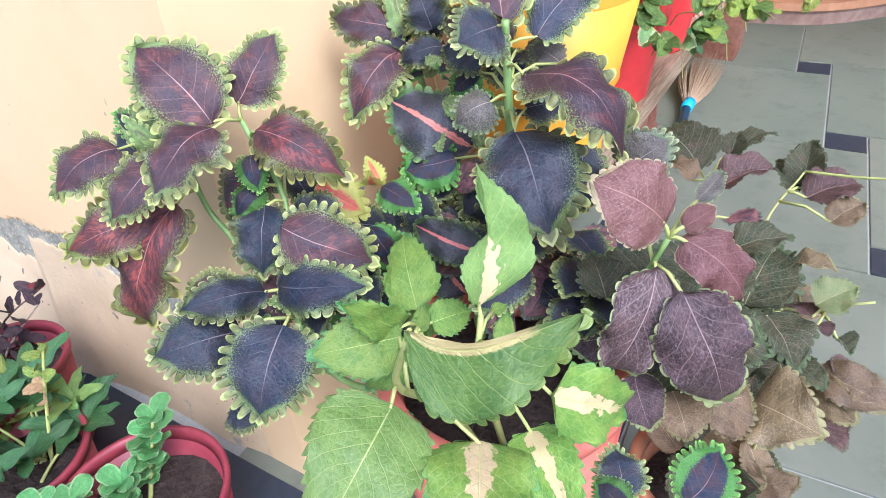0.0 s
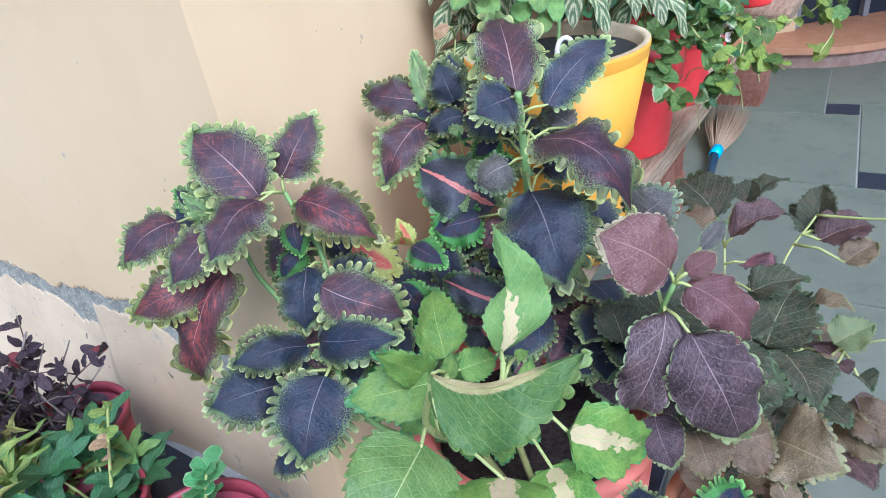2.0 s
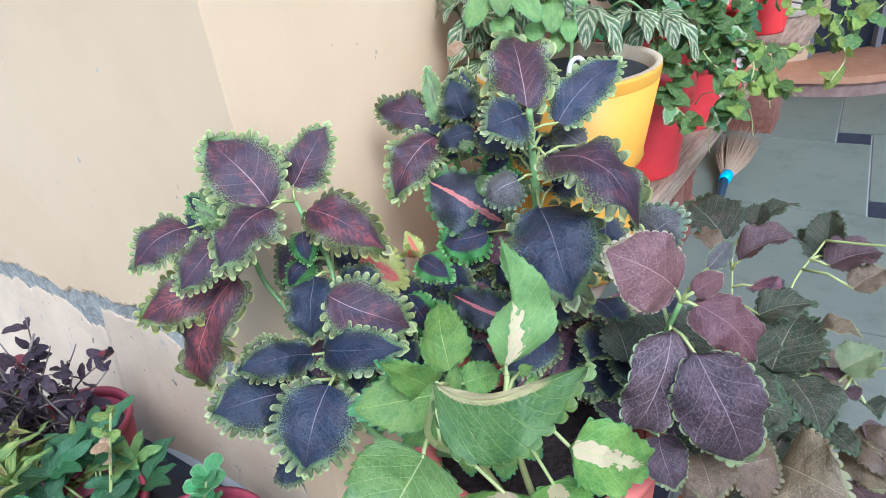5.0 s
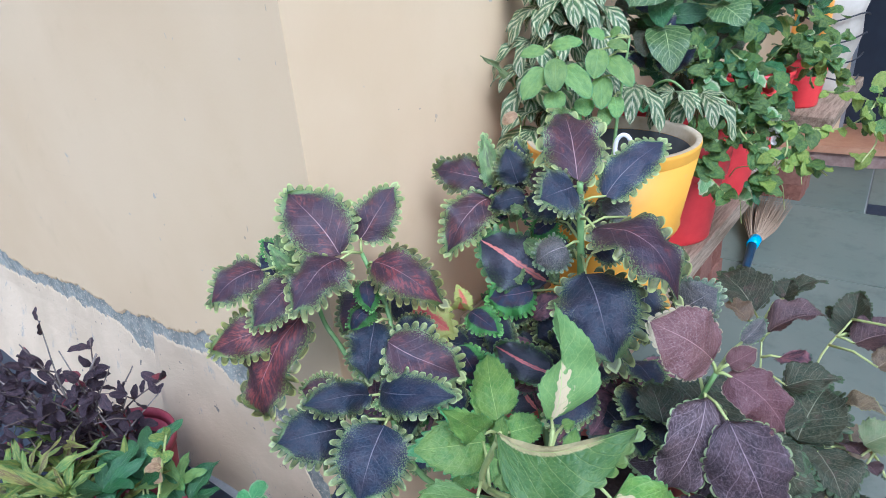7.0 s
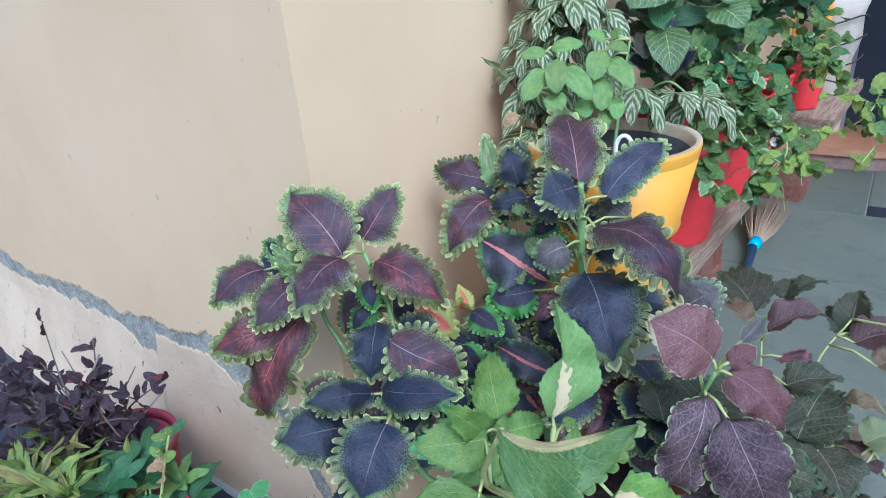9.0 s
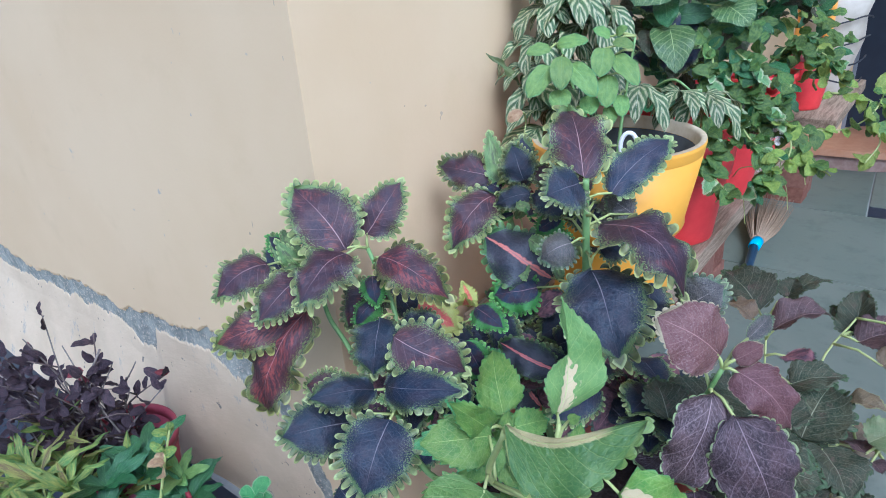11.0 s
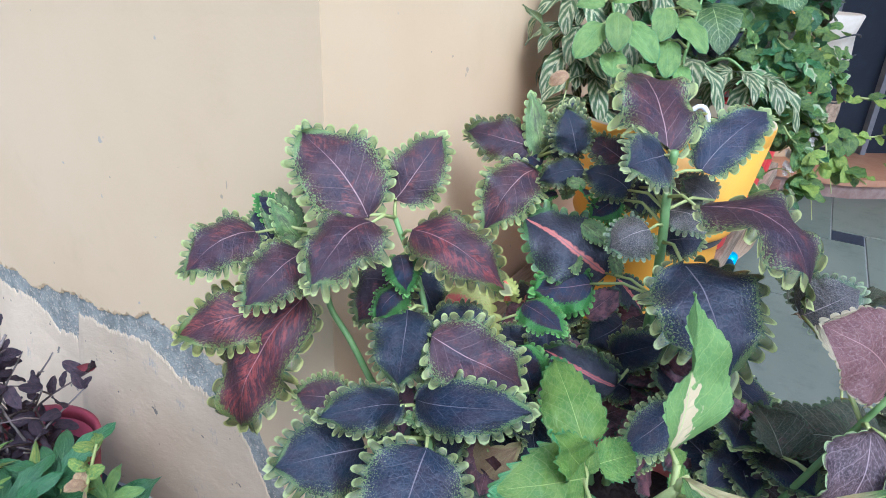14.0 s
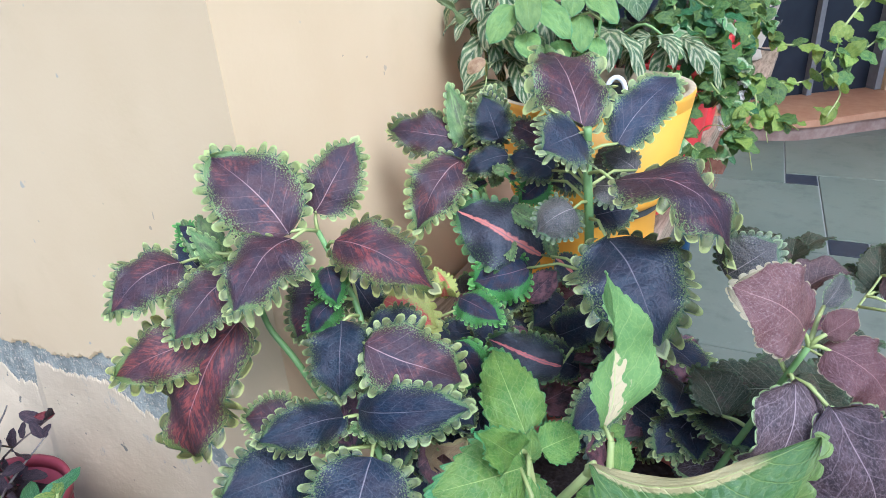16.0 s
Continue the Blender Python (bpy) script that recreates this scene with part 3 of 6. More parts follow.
# ---- materials of the place ----
FLOOR = 0.03
m = Nodes("wall_cream_paint")
c = m.coords()
blot, grain, drip = m.noise(1.6, 4, c), m.noise(90, 5, c), m.noise(9, 5, c)
col = m.mix(m.step(blot, 0.35, 0.7), (0.635, 0.460, 0.244), (0.680, 0.505, 0.280))
col = m.mix(m.math("MULTIPLY", m.step(drip, 0.55, 0.8), 0.25), col, (0.54, 0.39, 0.20))
col = m.mix(m.math("MULTIPLY", m.step(m.noise(30, 2, c), 0.74, 0.78), 0.7), col, (0.36, 0.33, 0.28))
PAINT = m.surface(col, 0.75, m.bump(m.math("ADD", m.math("MULTIPLY", grain, 0.4), drip), 0.25, 0.004), gloss=0.25)
m = Nodes("wall_whitewash")
c = m.coords()
blot, grain = m.noise(5, 6, c), m.noise(60, 6, c)
streak = m.noise(11, 6, m.node("ShaderNodeMapping", c, None, (0, 0.3, 0.5), (1.5, 1.0, 0.8)), 0.75)
col = m.mix(m.step(blot, 0.3, 0.7), (0.540, 0.410, 0.245), (0.640, 0.495, 0.305))
col = m.mix(m.math("MULTIPLY", m.step(streak, 0.59, 0.69), 0.65), col, (0.25, 0.265, 0.25))
col = m.mix(m.math("MULTIPLY", m.step(m.noise(50, 3, c, 0.5), 0.70, 0.73), 0.8), col, (0.10, 0.10, 0.09))
WHITEWASH = m.surface(col, 0.8, m.bump(m.math("ADD", blot, m.math("MULTIPLY", grain, 0.4)), 0.5, 0.008), gloss=0.2)
m = Nodes("cement_render")
c = m.coords()
blot, grain = m.noise(24, 6, c, 0.7), m.noise(150, 5, c, 0.7)
col = m.mix(m.step(blot, 0.35, 0.65), (0.235, 0.235, 0.188), (0.40, 0.385, 0.305))
col = m.mix(m.math("MULTIPLY", m.step(grain, 0.54, 0.62), 0.85), col, (0.66, 0.55, 0.38))
CEMENT = m.surface(col, 0.95, m.bump(m.math("ADD", blot, grain), 0.8, 0.006), gloss=0.1)
m = Nodes("slate_tile")
c = m.coords()
blot, grain = m.noise(4, 5, c), m.noise(45, 6, c, 0.7)
rnd = m.node("ShaderNodeObjectInfo").node.outputs["Random"]
col = m.mix(m.step(blot, 0.3, 0.7), (0.112, 0.132, 0.096), (0.155, 0.168, 0.122))
col = m.mix(m.math("MULTIPLY", rnd, 0.5), col, (0.180, 0.180, 0.128))
col = m.mix(m.math("MULTIPLY", m.step(m.noise(9, 6, c, 0.7), 0.48, 0.72), 0.55), col, (0.075, 0.086, 0.060))
col = m.mix(m.math("MULTIPLY", m.step(grain, 0.6, 0.75), 0.35), col, (0.24, 0.24, 0.21))
SLATE = m.surface(col, m.step(blot, 0.2, 0.8, 0.38, 0.6), m.bump(grain, 0.15, 0.002), gloss=0.45)
INLAY = plain("black_inlay", (0.022, 0.026, 0.034), (0.05, 0.055, 0.065), 50, 0.35, 0.1)
GROUT = plain("floor_grout", (0.27, 0.27, 0.24), (0.36, 0.35, 0.31), 80, 0.9, 0.4)
BLACKSTONE = plain("black_stone", (0.018, 0.024, 0.034), (0.035, 0.042, 0.055), 30, 0.4, 0.15)
RED = plain("red_glazed_plastic", (0.62, 0.030, 0.032), (0.72, 0.05, 0.045), 40, 0.38, 0.12, 0.001, 0.5, 6)
DARKRED = plain("dull_red_plastic", (0.20, 0.026, 0.036), (0.27, 0.045, 0.055), 40, 0.5, 0.12, 0.001, 0.4, 6)
CORAL = plain("coral_painted_clay", (0.60, 0.15, 0.10), (0.68, 0.22, 0.15), 50, 0.6, 0.2, 0.001, 0.3, 7)
PINK = plain("pink_plastic", (0.46, 0.13, 0.13), (0.52, 0.19, 0.18), 40, 0.5, 0.1)
m = Nodes("yellow_painted_clay")
c = m.coords()
grain, blot = m.noise(40, 6, c), m.noise(6, 4, c)
col = m.mix(m.step(blot, 0.3, 0.7), (0.64, 0.295, 0.014), (0.70, 0.345, 0.024))
col = m.mix(m.math("MULTIPLY", m.step(grain, 0.66, 0.76), 0.5), col, (0.42, 0.30, 0.14))
YELLOW = m.surface(col, 0.5, m.bump(grain, 0.2, 0.002), gloss=0.4)
RIMWEAR = plain("worn_pot_lip", (0.42, 0.32, 0.17), (0.58, 0.47, 0.29), 60, 0.8, 0.4)
# dark clay whose colour holds the shade inside the yellow pot
POT_SHADE = plain("soil_stained_clay", (0.050, 0.052, 0.046), (0.095, 0.090, 0.075), 40, 0.85, 0.5)
SOIL = plain("potting_soil", (0.035, 0.026, 0.022), (0.085, 0.062, 0.05), 120, 0.95, 1.0, 0.012, 0.1, 20)
TERRACOTTA = plain("terracotta", (0.42, 0.17, 0.08), (0.52, 0.24, 0.12), 60, 0.8, 0.3)
m = Nodes("weathered_plank")
c = m.node("ShaderNodeMapping", m.coords(), None, (0, 0, 0), (14.0, 1.2, 14.0))
grain = m.noise(6, 8, c, 0.75)
WOOD = m.surface(m.mix(m.step(grain, 0.3, 0.7), (0.15, 0.105, 0.058), (0.42, 0.31, 0.20)), 0.85, m.bump(grain, 0.6, 0.004), gloss=0.2)
m = Nodes("red_brick")
c = m.coords()
rnd = m.node("ShaderNodeObjectInfo").node.outputs["Random"]
grain = m.noise(50, 6, c, 0.7)
col = m.mix(m.step(grain, 0.3, 0.7), (0.14, 0.050, 0.030), (0.24, 0.105, 0.062))
col = m.mix(m.math("MULTIPLY", rnd, 0.5), col, (0.28, 0.16, 0.11))
BRICK = m.surface(col, 0.9, m.bump(grain, 0.7, 0.004), gloss=0.15)
STEPSTONE = plain("step_terracotta", (0.46, 0.22, 0.105), (0.57, 0.32, 0.17), 25, 0.6, 0.3)
RISER = plain("worn_step_edge", (0.25, 0.155, 0.115), (0.40, 0.29, 0.22), 30, 0.85, 0.6, 0.004, 0.2, 9)
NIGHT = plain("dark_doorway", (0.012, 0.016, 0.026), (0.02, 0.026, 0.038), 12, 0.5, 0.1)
DOORFRAME = plain("grey_door_frame", (0.20, 0.20, 0.20), (0.30, 0.29, 0.27), 30, 0.6)
TEAL = plain("teal_paint", (0.13, 0.27, 0.25), (0.18, 0.33, 0.30), 30, 0.5)
STRAW = plain("broom_straw", (0.34, 0.23, 0.13), (0.50, 0.36, 0.22), 200, 0.8)
BLUE = plain("blue_tape", (0.03, 0.36, 0.62), (0.05, 0.42, 0.68), 60, 0.4)
NAVY = plain("dark_blue_handle", (0.012, 0.035, 0.07), (0.02, 0.05, 0.09), 40, 0.4)
WHITE = plain("white_paint", (0.44, 0.37, 0.26), (0.54, 0.47, 0.35), 40, 0.6)
ORANGE = plain("orange_paint", (0.75, 0.33, 0.03), (0.80, 0.40, 0.06), 40, 0.5)
WIRE = plain("dark_wire", (0.02, 0.02, 0.025), (0.05, 0.045, 0.04), 60, 0.6)
CORD = plain("white_cord", (0.75, 0.72, 0.66), (0.82, 0.80, 0.75), 60, 0.7)


# ---- setting ----
def wall(name, lo, hi, mat, label):
    ob = part(name, block(bmesh.new(), lo, hi), mat, smooth=False)
    return tagged(ob, label, "wall", kind="structure")


FACE, EDGE = 0.49, -0.535          # the front wall's face, and its outer corner
wall("wall_front", (-5.0, FACE + 0.006, -0.02), (EDGE - 0.1002, FACE + 0.25, 3.2), CEMENT, "rendered wall with peeling cream paint over grey cement")
wall("wall_side", (EDGE - 0.10, FACE + 0.0012, -0.02), (EDGE, 5.2, 3.2), PAINT, "smooth cream-painted side wall behind the potted plants")


def between(x, table):
    for (x0, z0), (x1, z1) in zip(table, table[1:]):
        if x0 <= x <= x1:
            return z0 + (z1 - z0) * (x - x0) / (x1 - x0)
    return table[0][1] if x < table[0][0] else table[-1][1]


UPPER = [(-5.0, 0.40), (-2.12, 0.415), (-1.92, 0.39), (-1.69, 0.415), (-1.5, 0.43), (-1.36, 0.412), (-1.2, 0.445), (-1.08, 0.447), (-0.94, 0.484), (-0.89, 0.472),
         (-0.84, 0.467), (-0.773, 0.452), (-0.735, 0.41), (-0.703, 0.361), (-0.68, 0.315), (-0.65, 0.25), (-0.60, 0.19), (-0.53, 0.15)]
LOWER = [(-5.0, 0.32), (-2.0, 0.345), (-1.79, 0.358), (-1.6, 0.365), (-1.385, 0.373), (-1.31, 0.335), (-1.235, 0.328), (-1.205, 0.40), (-1.09, 0.405), (-0.98, 0.418),
         (-0.90, 0.385), (-0.83, 0.377), (-0.765, 0.345), (-0.733, 0.30), (-0.709, 0.25), (-0.69, 0.20), (-0.65, 0.13), (-0.60, 0.09), (-0.53, 0.07)]


def coat(name, table, above, mat, label, thick, until):
    """A coat of paint or wash on the front wall, with a ragged edge along table."""
    bm = bmesh.new()
    n = 1500
    cols = []
    for i in range(n + 1):
        x = -3.0 + (until + 3.0) * i / n
        z = between(x, table)
        zs = z
        z += 0.014 * noise.noise((x * 18, 3.1, above)) + 0.009 * noise.noise((x * 60, 7.7, above)) + 0.007 * noise.noise((x * 190, 5.5, above)) + 0.004 * noise.noise((x * 480, 1.5, above))
        z = max(z, FLOOR)
        rows = (z, z + 0.004, z + 0.03, 3.2) if above else (z, z - 0.006, *[k * max(0.02, zs - 0.05) for k in (1.0, 0.75, 0.5, 0.25)], -0.01)
        line = []
        for k, zz in enumerate(rows):
            t = thick * (0.35 if k == 0 else 1.0)
            if not above:
                t += 0.012 * max(0.0, min(1.0, (zs - zz) / 0.3)) ** 1.5 + (0.004 * noise.noise((x * 6, zz * 6, 2)) if k > 1 else 0)
                flare = max(0.0, min(1.0, (-1.0 - x) / 0.5))
                t += 0.08 * flare * flare * (3 - 2 * flare) * max(0.0, (zs - zz) / zs) ** 1.3
            line.append(bm.verts.new((x, FACE + 0.006 - t, zz)))
        line.insert(0, bm.verts.new((x, FACE + 0.0055, rows[0])))
        cols.append(line)
    for a, b in zip(cols, cols[1:]):
        for k in range(len(a) - 1):
            f = (a[k], b[k], b[k + 1], a[k + 1])
            bm.faces.new(f if above else f[::-1])
    if above:       # the return at the outer corner
        last = cols[-1]
        back = [bm.verts.new((v.co.x, FACE + 0.004, v.co.z)) for v in last[1:]]
        for k in range(len(back) - 1):
            bm.faces.new((last[k + 1], back[k], back[k + 1], last[k + 2]))
    return tagged(part(name, bm, mat, smooth=False), label, "wall coat", kind="structure")


coat("wall_paint", UPPER, 1, PAINT, "cream paint coat peeling along a ragged edge", 0.006, EDGE - 0.0005)
coat("wall_base", LOWER, 0, WHITEWASH, "stained bulging whitewash on the foot of the wall", 0.002, EDGE - 0.001)

# small scars and scratches in the paint
SCAR = plain("paint_scar", (0.40, 0.30, 0.18), (0.54, 0.42, 0.27), 90, 0.9)
bm = bmesh.new()
rng = random.Random(5)
ARCX, ARCZ = (-1.481, -1.547, -1.56, -1.504, -1.448, -1.366), (0.898, 0.847, 0.807, 0.769, 0.763, 0.765)
scars = [(-0.726, 0.753, 0.005, 0.007), (-0.713, 0.772, 0.003, 0.011), (-0.992, 0.724, 0.005, 0.003), (-1.243, 0.501, 0.005, 0.004), (-1.124, 0.96, 0.004, 0.004), (-0.56, 1.049, 0.0025, 0.006),
         (-0.56, 1.119, 0.002, 0.009), (-0.813, 0.776, 0.002, 0.002), (-1.377, 0.985, 0.003, 0.003)]
for x, z in zip(np.interp(np.linspace(0, 5, 40), range(6), ARCX), np.interp(np.linspace(0, 5, 40), range(6), ARCZ)):
    scars.append((x + rng.uniform(-0.004, 0.004), z + rng.uniform(-0.003, 0.003), rng.uniform(0.002, 0.006) if x > ARCX[3] or rng.random() < 0.2 else 0.001, 0.0014))
for x, z, w, h in scars:
    w, h = w * 0.55, h * 0.6
    ring = [bm.verts.new((x + w * math.cos(t) * rng.uniform(0.6, 1.1), FACE - 0.0015, z + h * math.sin(t) * rng.uniform(0.6, 1.1))) for t in [j * math.tau / 9 for j in range(9)]]
    f = bm.faces.new(ring)
    if f.normal.y > 0:
        f.normal_flip()
for y, z, w, h in ((0.793, 0.907, 0.004, 0.006), (0.789, 0.900, 0.002, 0.004), (0.751, 0.93, 0.003, 0.002), (0.697, 0.941, 0.002, 0.0015)):
    bm.faces.new([bm.verts.new((EDGE + 0.0015, y + w * math.cos(t) * rng.uniform(0.6, 1.1), z + h * math.sin(t) * rng.uniform(0.6, 1.1))) for t in [j * math.tau / 9 for j in range(9)]])
tagged(part("wall_scars", bm, SCAR, smooth=False), "small dark chips and scratches in the cream paint", "wall", kind="structure")

# the far end: a curved step and a dark doorway
floor = tagged(part("floor", block(bmesh.new(), (-60, -60, -0.2), (60, 60, FLOOR - 0.005)), GROUT, smooth=False), "grey-green slate floor with black inlays and pale joints", "floor", kind="structure")
P0, DIR = Vector((-0.535, 3.47, 0)), Vector((0.80, 0.60, 0))
NRM = Vector((0.60, -0.80, 0))


def slab(points, z0, z1):
    bm = bmesh.new()
    lo = [bm.verts.new((p[0], p[1], z0)) for p in points]
    hi = [bm.verts.new((p[0], p[1], z1)) for p in points]
    bm.faces.new(lo[::-1]), bm.faces.new(hi)
    for i in range(len(points)):
        j = (i + 1) % len(points)
        bm.faces.new((lo[i], lo[j], hi[j], hi[i]))
    bmesh.ops.recalc_face_normals(bm, faces=bm.faces)
    return bm


def arc(off):
    pts = [(-0.535, 3.50), (-0.3, 3.53), (0.06, 3.60), (0.42, 3.90), (0.85, 4.15), (1.6, 4.5), (3.0, 5.0)]
    line = smooth_line([(x + NRM.x * off, y + NRM.y * off, 0) for x, y in pts], 4)
    return [(max(p.x, -0.53), p.y) for p in line]


step = thing("doorstep", (0.3, 4.0, FLOOR), "curved terracotta-coloured doorstep with a brick edge", "step", kind="structure")
part("tread", slab(arc(0.0) + [(3.2, 6.5), (-0.53, 6.5)], 0.10, 0.135), STEPSTONE, step, smooth=False)
part("riser", slab(arc(-0.02) + [(3.2, 6.4), (-0.53, 6.4)], FLOOR, 0.10), RISER, step, smooth=False)
back_wall = thing("wall_back", (0.3, 4.6, 0.1), "cream house wall with a dark doorway", "wall", kind="structure")


def along(s, d, z):
    p = Vector((-0.25, 3.86, 0)) + DIR * s - NRM * d
    return (p.x, p.y, z)


def panel(s0, s1, d0, d1, z0, z1):
    bm = bmesh.new()
    v = [bm.verts.new(along(s, d, z)) for z in (z0, z1) for s, d in ((s0, d0), (s1, d0), (s1, d1), (s0, d1))]
    for f in ((0, 3, 2, 1), (4, 5, 6, 7), (0, 1, 5, 4), (1, 2, 6, 5), (2, 3, 7, 6), (3, 0, 4, 7)):
        bm.faces.new([v[i] for i in f])
    bmesh.ops.recalc_face_normals(bm, faces=bm.faces)
    return bm


part("masonry", panel(-0.4, 0.02, 0.0, 0.2, 0.135, 3.0), PAINT, back_wall, smooth=False)
part("masonry", panel(0.86, 4.0, 0.0, 0.2, 0.135, 3.0), PAINT, back_wall, smooth=False)
part("lintel", panel(0.0203, 0.8597, 0.0, 0.2, 2.2, 3.0), PAINT, back_wall, smooth=False)
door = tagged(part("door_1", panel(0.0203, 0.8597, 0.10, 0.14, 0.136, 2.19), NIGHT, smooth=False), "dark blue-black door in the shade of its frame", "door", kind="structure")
part("door_frame", panel(0.0206, 0.06, 0.03, 0.099, 0.136, 2.19), DOORFRAME, door, smooth=False)
part("door_frame", panel(0.82, 0.8594, 0.03, 0.099, 0.136, 2.19), DOORFRAME, door, smooth=False)
part("door_frame", panel(0.42, 0.45, 0.06, 0.099, 0.136, 2.19), DOORFRAME, door, smooth=False)
pipe = bmesh.new()
tube(pipe, [(-0.46, 1.98, FLOOR), (-0.46, 1.98, 3.1)], 0.028, 0.028, 14)
tagged(part("drain_pipe", pipe, TEAL), "teal-painted pipe standing against the cream wall", "pipe")
# unseen slab added to keep light off the doorstep and door
shade_slab = tagged(part("ceiling", block(bmesh.new(), (-0.534, 2.2, 2.45), (3.2, 6.5, 2.6)), PAINT, smooth=False), "plain unseen slab added to shade the doorstep", "ceiling", kind="structure")


# ---- pots ----
def pot(at, r, h, mat, label, rim=0.012, base=0.68, soil_drop=0.03, ledge=True, lip=None, group="", name="flower_pot", lining=None, flared=False):
    """A round pot standing at `at`, of rim radius r and height h."""
    x, y, z = at
    t = thing(name, at, label, "flower pot", group)
    lo = r * base
    if ledge:
        prof = [(lo, 0), (lo * 1.02, 0.01), (lo + (r - lo) * 0.42, h * 0.52), (lo + (r - lo) * 0.44, h * 0.56), (lo + (r - lo) * 0.62, h * 0.575), (lo + (r - lo) * 0.64, h * 0.61),
                (r * 0.955, h - 0.022), (r * 0.955 - rim, h - 0.022), (lo + (r - lo) * 0.5 - rim, h * 0.5), (lo * 0.9, 0.02)]
        if flared:      # a flaring collar over a straight waist and a spread foot
            prof = [(r * 0.80, 0), (r * 0.80, h * 0.07), (r * 0.69, h * 0.11), (r * 0.70, h * 0.50), (r * 0.735, h * 0.53), (r * 0.80, h * 0.55), (r * 0.82, h * 0.57), (r * 0.815, h * 0.60),
                    (r * 0.955, h - 0.022), (r * 0.955 - rim, h - 0.022), (r * 0.80 - rim, h * 0.6), (r * 0.62, h * 0.4), (r * 0.6, 0.02)]
    else:
        prof = [(lo, 0), (lo * 1.03, 0.008), (lo + (r - lo) * 0.5, h * 0.5), (r * 0.95, h - 0.02), (r * 0.95 - rim, h - 0.02), (lo * 0.95, 0.02)]
    part("body", lathe(prof, 48, at=at), mat, t)
    edge = [(r * 0.95, h - 0.0215), (r * 0.985, h - 0.018), (r, h - 0.008), (r * 0.992, h), (r - rim, h - 0.001), (r - rim * 1.25, h - 0.008), (r * 0.955 - rim, h - 0.0215)]
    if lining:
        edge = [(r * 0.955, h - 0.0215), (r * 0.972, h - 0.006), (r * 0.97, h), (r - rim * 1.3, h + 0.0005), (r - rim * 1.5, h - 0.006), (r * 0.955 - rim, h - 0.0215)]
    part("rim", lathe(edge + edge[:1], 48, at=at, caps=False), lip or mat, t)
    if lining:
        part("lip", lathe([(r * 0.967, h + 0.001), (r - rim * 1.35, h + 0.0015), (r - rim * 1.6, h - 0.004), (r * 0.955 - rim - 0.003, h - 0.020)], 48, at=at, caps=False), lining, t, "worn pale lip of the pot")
        part("inner_wall", lathe([(r * 0.955 - rim - 0.003, h - 0.0205), (r * 0.955 - rim - 0.005, h - 0.024), (lo + (r - lo) * 0.5 - rim - 0.002, h * 0.5)], 48, at=at, caps=False), POT_SHADE, t, "dark inside of the pot, its shade put into the colour")
    bm = bmesh.new()
    rs = r * 0.955 - rim * 1.1
    zs = z + h - 0.022 - soil_drop
    rs -= (r - lo) * soil_drop / h
    rings = []
    for i in range(7):
        q = rs * (i + 0.02) / 6
        rings.append([bm.verts.new((x + q * math.cos(k * math.tau / 24), y + q * math.sin(k * math.tau / 24),
                                    zs + 0.012 * noise.noise((9 * q * math.cos(k * math.tau / 24) / r, 9 * q * math.sin(k * math.tau / 24) / r, x * 7)))) for k in range(24)])
    bm.faces.new(rings[0])
    for a, b in zip(rings, rings[1:]):
        for k in range(24):
            bm.faces.new((a[k], b[k], b[(k + 1) % 24], a[(k + 1) % 24]))
    part("soil", bm, SOIL, t, "dark potting soil")
    return t


POT = Vector((-0.14, 0.54, FLOOR))
pot(POT, 0.165, 0.47, CORAL, "large coral-painted clay pot crowded with coleus", 0.02)
pot((-0.57, 0.235, FLOOR), 0.125, 0.27, DARKRED, "round red plastic pot with a succulent sprig", 0.008, ledge=False)
pot((-0.81, 0.185, FLOOR), 0.108, 0.27, DARKRED, "red plastic pot with a leafy green plant", 0.008, ledge=False)
pot((-1.08, 0.30, FLOOR), 0.12, 0.24, DARKRED, "red plastic pot under a dark purple shrub", 0.008, ledge=False)
pot((0.115, 0.66, FLOOR), 0.105, 0.25, TERRACOTTA, "terracotta pot under dusky coleus leaves", 0.014)

# ---- bench on bricks, and the pots on it ----
PLANK_Z = 0.50
plank = tagged(part("plank_bench", block(bmesh.new(), (-0.52, 0.80, PLANK_Z - 0.045), (-0.198, 2.2, PLANK_Z - 0.005 + 0.005), 0.004, 0.003, 3), WOOD, smooth=False),
               "weathered grey-brown wooden plank laid on bricks", "plank")


def brick_pile(at, rows, label):
    t = thing("brick_pile", at, label, "bricks")
    rng = random.Random(int(at[1] * 100))
    me = None
    for k in range(rows):
        for j in range(2):
            w = 0.115
            bm = block(bmesh.new(), (-w, -0.055, 0), (w, 0.055, 0.0725), 0.004, 0.002, k * 2 + j)
            ob = part("brick", bm, BRICK, t, smooth=False)
            ob.matrix_parent_inverse = Matrix()
            ob.matrix_basis = pose(rng.uniform(-0.006, 0.006), (j - 0.5) * 0.113, k * 0.0731, 0, 0, rng.uniform(-1.5, 1.5))
    return t


brick_pile((-0.42, 1.02, FLOOR - 0.004), 6, "stack of red bricks under the plank")
brick_pile((-0.42, 1.86, FLOOR - 0.004), 6, "stack of red bricks under the plank")
brick_pile((-0.355, 3.10, FLOOR - 0.004), 2, "two courses of dark red bricks on the floor")

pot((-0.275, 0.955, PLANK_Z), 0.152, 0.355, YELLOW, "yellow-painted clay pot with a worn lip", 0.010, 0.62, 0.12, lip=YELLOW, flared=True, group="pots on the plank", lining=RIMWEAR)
for y in (1.39, 1.73):
    pot((-0.31, y, PLANK_Z - 0.002), 0.142, 0.285, RED, "bright red plastic pot overhung by trailing leaves", 0.009, 0.70, group="pots on the plank")

